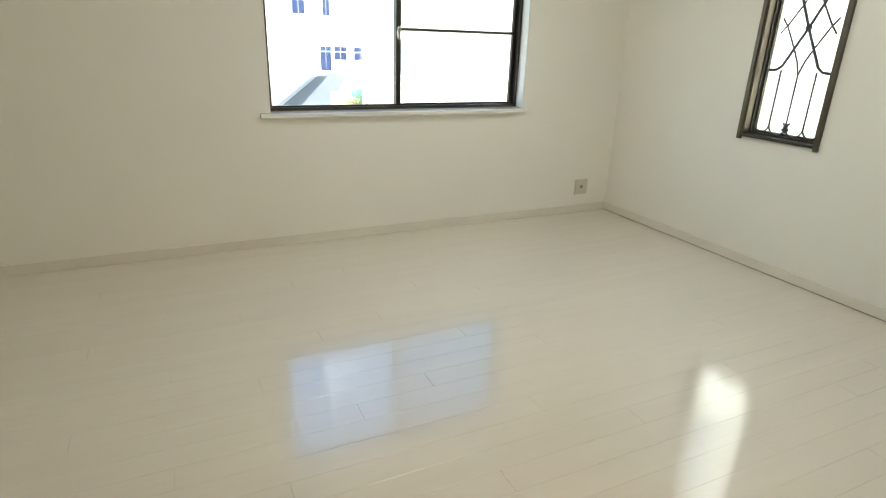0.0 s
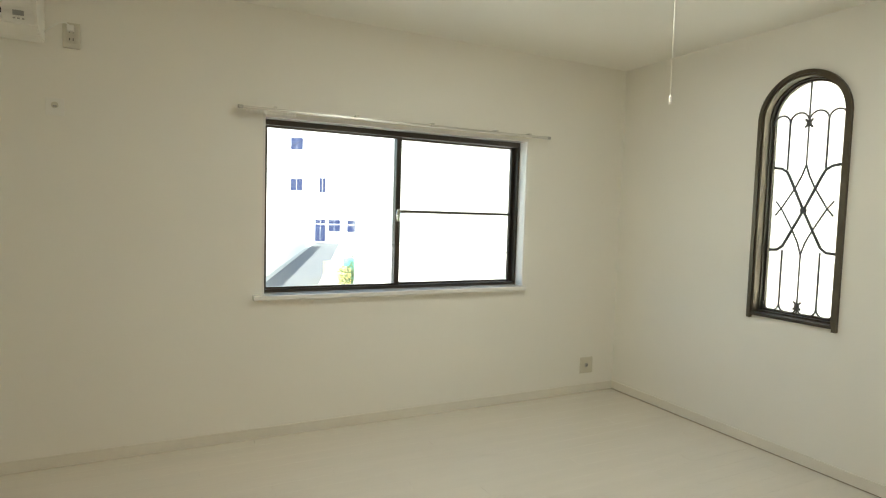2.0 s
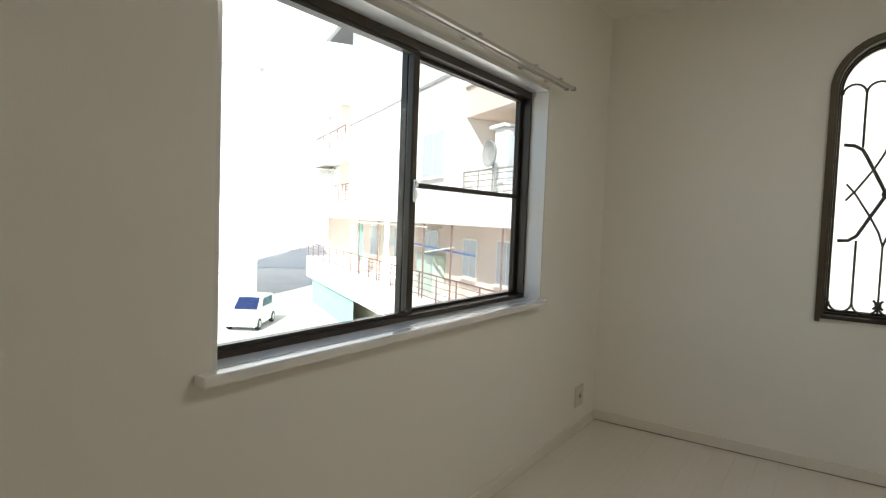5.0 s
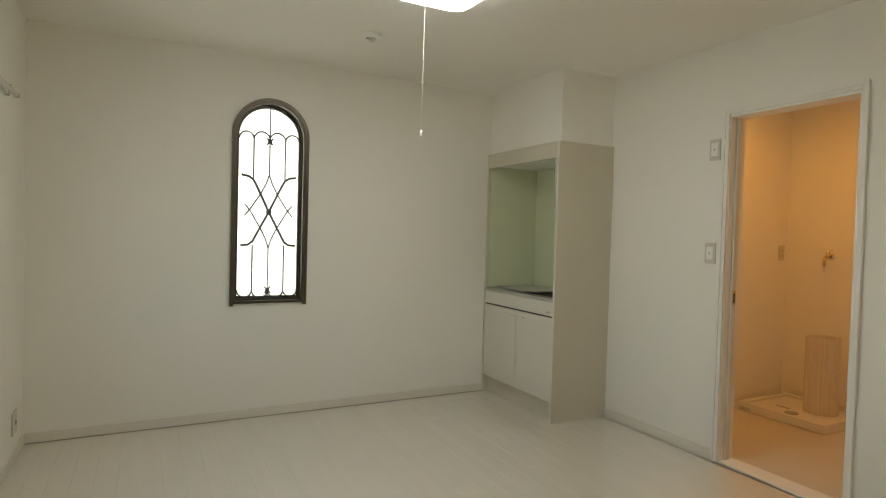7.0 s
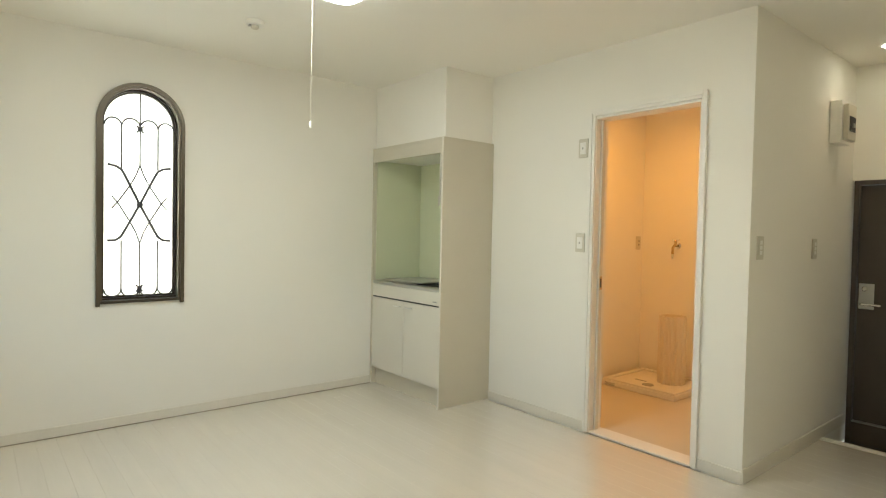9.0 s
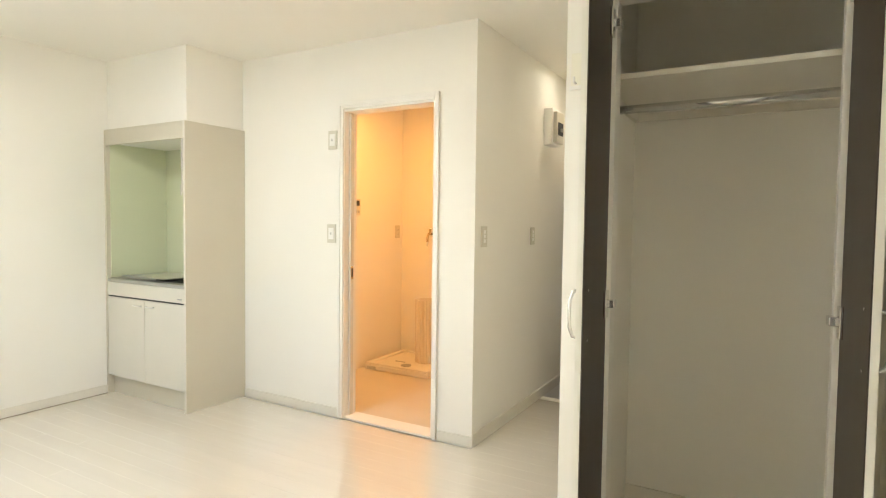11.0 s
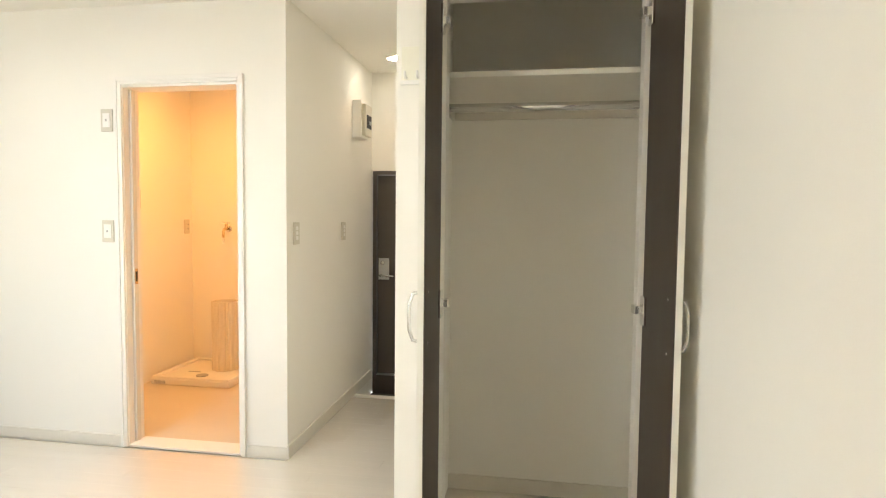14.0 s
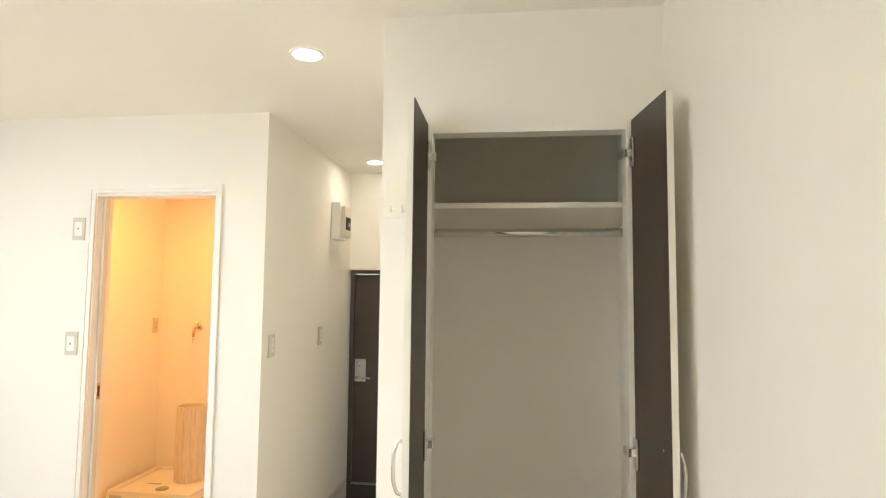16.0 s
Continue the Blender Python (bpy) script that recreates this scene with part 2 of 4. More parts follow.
def part(name, bm, material, parent, label="", m=None, smooth=False):
    """Links a bmesh, built in world places, as one mesh under a thing or a part."""
    if m is not None:
        bm.transform(m)
    ob = new(name, mesh_of(name, bm, material, smooth))
    ob.parent = parent
    if parent.type == "EMPTY":
        ob.matrix_parent_inverse = parent.matrix_basis.inverted()
    if label:
        ob["label"] = label
    return ob


def thing(name, at, label, category, group=""):
    ob = new(name)
    ob.location = at
    ob.matrix_basis = Matrix.Translation(at)
    ob.empty_display_size = 0.1
    return tagged(ob, label, category, group)


def solid(name, bm, material, label, category, kind="", smooth=False, group=""):
    return tagged(new(name, mesh_of(name, bm, material, smooth)), label, category, group, kind)


def structure(name, bm, material, label, category):
    return solid(name, bm, material, label, category, "structure")


# ---- the shell ----
H = 2.4          # ceiling height
XW, YS, XC = -4.465, -3.49, -2.748     # west wall, south wall, hall corner
XH, YC = -3.565, -2.54                 # hall west wall, closet front
YE, YB = -5.05, -5.30                             # entrance wall
T = 0.14
YN = 0.045                             # north wall
NORTH = Matrix.Translation((0, YN, 0))
WX0, WX1, WZ0, WZ1 = -2.608, -0.860, 0.797, 1.826    # big window opening
ACY, AR, ASP, AZ0 = -1.304, 0.232, 1.882, 0.775    # arch: centre, radius, spring, bottom

w = bmesh.new()
bx(w, XW - T, WX0, YN, YN + T, -0.3, H + 0.2)
bx(w, WX1, T, YN, YN + T, -0.3, H + 0.2)
bx(w, WX0, WX1, YN, YN + T, -0.3, WZ0)
bx(w, WX0, WX1, YN, YN + T, WZ1, H + 0.2)
structure("wall_north", w, WALLPAPER, "white woven wallpaper wall with a wide window", "wall")

w = bmesh.new()
bx(w, 0, T, YB - T, ACY - AR, -0.3, H + 0.2)
bx(w, 0, T, ACY + AR, YN, -0.3, H + 0.2)
bx(w, 0, T, ACY - AR, ACY + AR, -0.3, AZ0)
N = 24
for i in range(N):
    a0, a1 = math.pi * i / N, math.pi * (i + 1) / N
    q = [(ACY + AR * math.cos(a), ASP + AR * math.sin(a)) for a in (a0, a1)]
    lo = [w.verts.new((x, y, z)) for x in (0, T) for y, z in q]
    hi = [w.verts.new((x, y, H + 0.2)) for x in (0, T) for y, z in q]
    w.faces.new((lo[0], lo[1], hi[1], hi[0]))
    w.faces.new((lo[2], hi[2], hi[3], lo[3]))
    w.faces.new((lo[0], lo[2], lo[3], lo[1]))
structure("wall_east", w, WALLPAPER, "white woven wallpaper wall with an arched window", "wall")

DX0, DX1, DZ = -2.488, -1.79, 1.985
w = bmesh.new()
bx(w, DX1, 0, YS - 0.12, YS, -0.3, H + 0.2)
bx(w, XC, DX0, YS - 0.12, YS, -0.3, H + 0.2)
bx(w, DX0, DX1, YS - 0.12, YS, DZ, H + 0.2)
structure("wall_south", w, WALLPAPER, "white wallpaper wall with a washroom doorway", "wall")
structure("wall_kitchen_soffit", box(-0.885, -0.001, YS, -3.035, 1.912, H), WALLPAPER, "white wallpapered bulkhead over the kitchenette", "bulkhead")
structure("wall_hall_east", box(XC, XC + 0.12, YB, YS - 0.12, -0.3, H + 0.2), WALLPAPER, "white wallpaper hallway wall", "wall")
structure("wall_west", box(XW - T, XW, YB, YN, -0.3, H + 0.2), WALLPAPER, "plain white woven wallpaper wall", "wall")
CX0, CX1, CZ0, CZ1 = -4.355, -3.722, 0.06, 2.018
w = bmesh.new()
bx(w, CX1, XH, YC - 0.06, YC, -0.3, H + 0.2)
bx(w, XW, CX0, YC - 0.06, YC, -0.3, H + 0.2)
bx(w, CX0, CX1, YC - 0.06, YC, CZ1, H + 0.2)
bx(w, CX0, CX1, YC - 0.06, YC, -0.3, CZ0)
structure("wall_closet_front", w, WALLPAPER, "white wallpaper wall round the closet opening", "wall")
structure("wall_hall_west", box(XH - 0.07, XH, YE, YC - 0.06, -0.3, H + 0.2), WALLPAPER, "white wallpaper hallway wall beside the closet", "wall")
structure("wall_closet_back", box(XW, XH - 0.07, -3.40, -3.33, -0.3, H + 0.2), WALLPAPER, "white wallpaper back of the closet", "wall")
EX0, EX1, EZ = -3.46, -2.731, 1.645
w = bmesh.new()
bx(w, XH, EX0, YE - T, YE, -0.3, H + 0.2)
bx(w, XC + 0.12, 0, YB - T, YB, -0.3, H + 0.2)
bx(w, EX0, XC, YE - T, YE, EZ, H + 0.2)
structure("wall_entrance", w, WALLPAPER, "white wallpaper wall round the entrance door", "wall")
w = bmesh.new()
bx(w, -1.11, -0.99, YB, YS - 0.12, -0.3, H + 0.2)
structure("wall_washroom_east", w, WALLPAPER, "white wallpaper washroom wall lit warm", "wall")
structure("wall_washroom_back", box(XC + 0.12, -1.11, -5.28, -5.20, -0.3, H + 0.2), WALLPAPER, "white wallpaper washroom back wall", "wall")
structure("ceiling", box(XW, 0, YB, YN, H, H + 0.15), CEILPAPER, "white papered ceiling", "ceiling")
# Added slab, never in view: closes the wall tops against sun and sky.
structure("sun_block_slab", box(XW - T, T, YB - T, YN + T, H + 0.2, H + 0.3), ROOF, "flat dark slab added unseen over the flat to block sun and sky", "roof")

fl = box(XW, 0, YS - 0.12, YN, -0.25, -0.012)
bx(fl, XH, XC, -4.62, YS - 0.12, -0.25, -0.012)
floor = structure("floor", fl, JOINT, "glossy off-white plank floor with thin joints", "floor")
structure("floor_washroom", box(XC + 0.12, -1.11, -5.20, YS - 0.12, -0.25, 0.0), VINYL, "beige vinyl washroom floor", "floor")
genkan = structure("floor_entrance", box(XH, XC, YE, -4.62, -0.25, -0.126), JOINT, "dark tiled entrance floor", "floor")


def skirting(name, *b):
    structure(name, box(*b, bevel=0.003), BASEBOARD, "cream baseboard along the wall", "baseboard")


skirting("baseboard_north", XW, 0, YN - 0.010, YN, 0, 0.06)
skirting("baseboard_east", -0.010, 0, -3.02, YN - 0.0105, 0.003, 0.062)
# Fills the 3 mm gap; its brown stands for the shade in there.
structure("trim_gap_shade", box(-0.0095, 0, -3.02, YN - 0.0105, 0, 0.0028), GAPSHADE, "thin brown strip standing for the shade in the gap under the baseboard", "trim")
skirting("baseboard_south", -1.775, -0.905, YS, YS + 0.010, 0, 0.06)
skirting("baseboard_south_end", XC, -2.518, YS, YS + 0.010, 0, 0.06)
skirting("baseboard_hall", XC - 0.010, XC, YE, YS + 0.010, 0, 0.075)
skirting("baseboard_hall_west", XH, XH + 0.010, YE, YC + 0.01, 0, 0.06)
skirting("baseboard_west", XW, XW + 0.010, YC, YN - 0.0105, 0, 0.06)
skirting("baseboard_closet_front", CX1, XH, YC, YC + 0.010, 0, 0.06)
skirting("baseboard_closet", XW, XH - 0.07, -3.33, -3.318, 0, 0.07)
structure("trim_step", box(XH, XC - 0.011, -4.62, -4.585, -0.011, 0.004, bevel=0.002), WHITETRIM, "pale step edge before the entrance", "trim")


# ---- the wide window ----
def sliding_window():
    win = tagged(thing("window_1", ((WX0 + WX1) / 2, YN + 0.08, WZ0), "wide sliding window in a dark bronze aluminium frame", "window"), kind="structure")
    lin = bmesh.new()
    for b in ((WX0, WX0 + 0.012, 0.0, 0.072, WZ0 + 0.0242, WZ1), (WX1 - 0.012, WX1, -0.012, 0.072, WZ0 + 0.0242, WZ1), (WX0 + 0.012, WX1 - 0.012, -0.012, 0.072, WZ1 - 0.02, WZ1)):
        bx(lin, *b)
    part("window_lining", lin, GLOSSTRIM, win, "white painted timber lining", m=NORTH)
    sill = box(WX0, WX1, 0.0, 0.072, WZ0, WZ0 + 0.024)
    bx(sill, WX0 - 0.05, WX1 + 0.006, -0.046, -0.001, WZ0 - 0.004, WZ0 + 0.0238, bevel=0.006)
    part("window_sill", sill, GLOSSTRIM, win, "glossy white painted sill with rounded ends", m=NORTH)
    X0, X1, Z0, Z1 = WX0 + 0.012, WX1 - 0.012, WZ0 + 0.024, WZ1 - 0.02
    fr = bmesh.new()
    bx(fr, X0, X1, 0.09, 0.165, Z0, Z0 + 0.019)
    bx(fr, X0, X1, 0.09, 0.165, Z1 - 0.03, Z1)
    bx(fr, X0, X0 + 0.014, 0.09, 0.165, Z0 + 0.019, Z1 - 0.03)
    bx(fr, X1 - 0.016, X1, 0.09, 0.165, Z0 + 0.019, Z1 - 0.03)
    inner = Matrix.Translation((0, YN - 0.018, 0))
    part("window_frame", fr, BRONZE, win, m=inner)
    mid = -1.768
    for k, (a, b, y) in enumerate(((X0 + 0.014, mid + 0.016, 0.098), (mid - 0.016, X1 - 0.016, 0.130))):
        s = bmesh.new()
        zb, zt = Z0 + 0.020, Z1 - 0.032
        wl, wr = (0.010, 0.034) if k == 0 else (0.034, 0.024)
        bx(s, a, a + wl, y, y + 0.026, zb, zt, bevel=0.003)
        bx(s, b - wr, b, y, y + 0.026, zb, zt, bevel=0.003)
        bx(s, a + wl, b - wr, y, y + 0.026, zb, zb + 0.011)
        bx(s, a + wl, b - wr, y, y + 0.026, zt - 0.012, zt)
        if k:
            bx(s, a + wl, b - wr, y + 0.002, y + 0.024, 1.300, 1.318)
        sash = part("sash", s, BRONZE, win, m=inner)
        g = box(a + wl, b - wr, y + 0.011, y + 0.015, zb + 0.011, zt - 0.012)
        pane = part("pane", g, GLASS_MESH if k else GLASS, sash, "glass pane dimmed by fine insect mesh" if k else "clear glass pane", m=inner)
        pane.visible_shadow = False
    lk = box(mid - 0.008, mid + 0.010, 0.090, 0.0975, 1.245, 1.325, bevel=0.002)
    bx(lk, mid - 0.014, mid + 0.006, 0.082, 0.0898, 1.255, 1.285, bevel=0.003)
    bx(lk, mid - 0.012, mid + 0.008, 0.080, 0.0898, 1.298, 1.318, bevel=0.003)
    tube(lk, [(mid - 0.012, 0.084, 1.31), (mid - 0.018, 0.082, 1.285), (mid - 0.008, 0.082, 1.262)], 0.003, 6)
    part("latch", lk, CHROME, win, "small chrome crescent latch", m=inner)
    return win


sliding_window()


def curtain_rail():
    rail = thing("curtain_rail", (-1.74, YN - 0.05, 1.83), "grey double curtain rail over the window", "curtain rail")
    for y, z in ((-0.045, 1.842), (-0.082, 1.836)):
        r = box(-2.735, -0.745, y - 0.008, y + 0.008, z - 0.007, z + 0.007, bevel=0.002)
        track = part("rail", r, GREY_RAIL, rail, m=NORTH)
        for x in (-2.735, -0.745):
            part("end_cap", box(x - 0.012, x + 0.012, y - 0.010, y + 0.010, z - 0.009, z + 0.009, bevel=0.003), GREYPLASTIC, track, m=NORTH)
        for i in range(15):
            x = -2.70 + i * 0.018
            g = box(x - 0.003, x + 0.003, y - 0.005, y + 0.005, z - 0.024, z - 0.0075)
            part("runner", g, WHITEPLASTIC, track, m=NORTH)
    for x in (-2.56, -2.10, -1.62, -1.16, -0.90):
        part("bracket", box(x - 0.010, x + 0.010, -0.090, -0.001, 1.8435, 1.8535, bevel=0.002), GREY_RAIL, rail, m=NORTH)


curtain_rail()


# ---- the arched window ----
def arch_ring(bm, r_out, r_in, x0, x1, zb):
    """A jamb-and-arch frame band between two radii, from bottom zb."""
    def path(r):
        pts = [(ACY + r, zb)] + [(ACY + r * math.cos(math.pi * i / 32), ASP + r * math.sin(math.pi * i / 32)) for i in range(33)] + [(ACY - r, zb)]
        return pts
    o, n = path(r_out), path(r_in)
    vo = [[bm.verts.new((x, y, z)) for y, z in o] for x in (x0, x1)]
    vn = [[bm.verts.new((x, y, z)) for y, z in n] for x in (x0, x1)]
    for i in range(len(o) - 1):
        bm.faces.new((vo[0][i], vo[0][i + 1], vn[0][i + 1], vn[0][i]))
        bm.faces.new((vo[1][i], vn[1][i], vn[1][i + 1], vo[1][i + 1]))
        bm.faces.new((vo[0][i], vo[1][i], vo[1][i + 1], vo[0][i + 1]))
        bm.faces.new((vn[0][i], vn[0][i + 1], vn[1][i + 1], vn[1][i]))
    for i in (0, len(o) - 1):
        bm.faces.new((vo[0][i], vn[0][i], vn[1][i], vo[1][i]))
    return bm


def arched_window():
    win = tagged(thing("window_2", (0.02, ACY, AZ0), "narrow arched window with frosted glass and scrolled iron grille", "window"), kind="structure")
    trim = arch_ring(bmesh.new(), 0.250, 0.228, -0.022, -0.001, 0.752)
    part("outer_trim", trim, BRONZE_LIGHT, win, "olive bronze outer trim")
    part("reveal_trim", arch_ring(bmesh.new(), 0.2315, 0.216, -0.012, 0.035, AZ0 + 0.001), BRONZE_LIGHT, win)
    fr = arch_ring(bmesh.new(), 0.2313, 0.209, 0.036, 0.10, AZ0 + 0.001)
    part("window_frame", fr, BRONZE, win)
    sash = arch_ring(bmesh.new(), 0.2085, 0.198, 0.058, 0.085, AZ0 + 0.022)
    bx(sash, 0.058, 0.085, ACY - 0.198, ACY + 0.198, AZ0 + 0.022, AZ0 + 0.034)
    part("sash", sash, BRONZE, win)
    sill = box(-0.020, 0.10, ACY - 0.2275, ACY + 0.2275, AZ0 - 0.008, AZ0 + 0.010, bevel=0.003)
    bx(sill, 0.03, 0.10, ACY - 0.209, ACY + 0.209, AZ0 + 0.0105, AZ0 + 0.0215)
    part("window_sill", sill, BRONZE, win)
    g = bmesh.new()
    pts = [(ACY - 0.200, AZ0 + 0.03)] + [(ACY + 0.200 * math.cos(a), ASP + 0.200 * math.sin(a)) for a in [math.pi * (1 - i / 32) for i in range(33)]] + [(ACY + 0.200, AZ0 + 0.03)]
    f = g.faces.new([g.verts.new((0.076, y, z)) for y, z in pts])
    ext = bmesh.ops.extrude_face_region(g, geom=[f])
    bmesh.ops.translate(g, verts=[e for e in ext["geom"] if isinstance(e, bmesh.types.BMVert)], vec=(0.004, 0, 0))
    pane = part("pane", g, FROST, win, "frosted glass pane")
    pane.visible_shadow = False
    grille = part("grille", lathe(bmesh.new(), [(0.018, -0.004), (0.02, 0.0), (0.018, 0.004)], (0.05, ACY, 1.38), "x", 12), IRON, win, "scrolled dark iron grille")
    gx = 0.050
    zb, q = AZ0 + 0.030, 0.104      # lower rail, spacing of the uprights

    def bar(pts, r=0.0056):
        part("bar", tube(bmesh.new(), [(gx, ACY + y, z) for y, z in pts], r, 6), IRON, grille, smooth=True)
    bar([(0, ASP + 0.198), (0, 1.625)], 0.0050)
    bar([(0, zb), (0, 1.135)], 0.0050)
    for s in (-1, 1):
        bar([(s * q, 1.870), (s * q, 1.605)])
        bar([(s * q, zb + 0.03), (s * q, 1.155)])
        bar([(s * 0.180, 1.622), (s * 0.135, 1.615), (s * q, 1.595), (s * 0.085, 1.56), (0, 1.38), (-s * 0.085, 1.215), (-s * q, 1.178), (-s * 0.135, 1.155), (-s * 0.180, 1.152)], 0.0082)
        bar([(0, 1.630), (s * 0.02, 1.570), (s * 0.055, 1.50), (s * 0.122, 1.395), (s * 0.158, 1.350)], 0.0052)
        bar([(0, 1.134), (s * 0.02, 1.20), (s * 0.055, 1.27), (s * 0.122, 1.385), (s * 0.158, 1.430)], 0.0052)
        for c, r in ((q / 2, q / 2), (q + 0.047, 0.047)):
            bar([(s * c + r * math.cos(math.pi * i / 10), 1.865 + r * math.sin(math.pi * i / 10)) for i in range(11)], 0.0054)
            bar([(s * c + r * math.cos(math.pi * i / 10), zb + 0.045 - r * math.sin(math.pi * i / 10)) for i in range(11)], 0.0054)
        for zc in (1.855, zb + 0.045):
            bar([(-s * 0.02, zc - 0.022), (0, zc), (s * 0.02, zc + 0.022)], 0.0065)
    for zc in (1.855, zb + 0.045):
        part("rosette", lathe(bmesh.new(), [(0.004, -0.008), (0.015, -0.003), (0.015, 0.003), (0.004, 0.008)], (gx, ACY, zc), "x", 10), IRON, grille)


arched_window()


# ---- switches, sockets ----
def wall_plate(name, centre, normal, label, size=(0.075, 0.12), detail="rocker", material=None, category="switch"):
    """A plate on a wall with its insert; normal is one of n, s, e, w: the way it faces."""
    rot = {"s": 0, "e": 90, "n": 180, "w": -90}[normal]
    m = Matrix.Translation(centre) @ Matrix.Rotation(radians(rot), 4, "Z")
    th = thing(name, centre, label, category)
    a, b = size[0] / 2, size[1] / 2
    part("plate", box(-a, a, -0.009, -0.001, -b, b, bevel=0.003), material or PLASTIC, th, m=m)
    if detail == "rocker":
        for z in (-0.024, 0.002, 0.028):
            part("rocker", box(-0.012, 0.012, -0.0125, -0.0092, z - 0.010, z + 0.010, bevel=0.0015), WHITEPLASTIC, th, m=m)
    if detail == "wide":
        part("rocker", box(-a * 0.62, a * 0.62, -0.0125, -0.0092, -b * 0.62, b * 0.62, bevel=0.002), WHITEPLASTIC, th, m=m)
        part("indicator", box(-0.004, 0.004, -0.0135, -0.0127, -0.006, 0.006), GREYPLASTIC, th, m=m)
    if detail == "socket":
        part("insert", box(-a * 0.55, a * 0.55, -0.0125, -0.0092, -b * 0.6, b * 0.6, bevel=0.002), PLASTIC, th, m=m)
        for z in (-0.018, 0.018):
            part("slot", box(-0.009, -0.006, -0.0135, -0.0127, z - 0.006, z + 0.006), DARK, th, m=m)
            part("slot", box(0.006, 0.009, -0.0135, -0.0127, z - 0.006, z + 0.006), DARK, th, m=m)
    if detail == "mark":
        part("knob", lathe(bmesh.new(), [(0.013, -0.012), (0.015, -0.0095), (0.015, -0.0092)], (0, 0, 0.008), "y", 14), PLASTIC, th, m=m)
        part("mark", box(-0.008, 0.008, -0.0130, -0.0122, -0.002, 0.006), GREYPLASTIC, th, m=m)
    if detail == "jack":
        part("jack", lathe(bmesh.new(), [(0.014, -0.013), (0.016, -0.0095), (0.016, -0.0092)], (0, 0, 0), "y", 16), GREYPLASTIC, th, m=m)
        part("pin", box(-0.004, 0.004, -0.0145, -0.0132, -0.004, 0.004), DARK, th, m=m)
    return th


wall_plate("wall_socket", (-0.262, YN, 0.205), "s", "grey-beige double outlet plate above the baseboard", (0.115, 0.12), "jack", category="socket")
wall_plate("air_conditioner_socket", (-3.495, YN, 2.097), "s", "beige outlet plate beside the air conditioner", (0.072, 0.12), "socket", category="socket")
wall_plate("antenna_socket", (-3.565, YN, 1.757), "s", "small white square outlet cover with a grey mark", (0.075, 0.082), "mark", WHITEPLASTIC, "socket")
wall_plate("light_switch", (-1.715, YS, 1.195), "n", "ivory wall switch beside the washroom doorway", (0.07, 0.12), "wide")
wall_plate("fan_switch", (-1.722, YS, 1.795), "n", "ivory switch plate high beside the washroom doorway", (0.07, 0.12), "wide")
wall_plate("light_switch", (XC, -3.60, 1.195), "w", "ivory triple switch on the hallway wall", (0.075, 0.12), "rocker")
wall_plate("light_switch", (XC, -4.37, 1.19), "w", "ivory switch farther down the hallway wall", (0.07, 0.12), "rocker")
wall_plate("wall_socket", (-1.11, -5.12, 1.187), "w", "beige outlet plate in the warm-lit washroom", (0.07, 0.12), "socket", category="socket")
wall_plate("wall_socket", (-1.11, -4.46, 1.187), "w", "beige switch plate inside the washroom", (0.07, 0.12), "wide", category="switch")


def remote_panel():
    th = thing("water_heater_panel", (-1.11, -4.47, 1.33), "cream water heater remote with a small dark screen", "control panel")
    part("case", box(-1.132, -1.111, -4.53, -4.41, 1.33, 1.47, bevel=0.004), PLASTIC, th)
    part("screen", box(-1.1340, -1.1325, -4.515, -4.43, 1.41, 1.455), DARK, th, "dark display")
    for k in range(3):
        part("button", box(-1.1345, -1.1325, -4.515 + k * 0.03, -4.495 + k * 0.03, 1.35, 1.37, bevel=0.0008), GREYPLASTIC, th)


remote_panel()


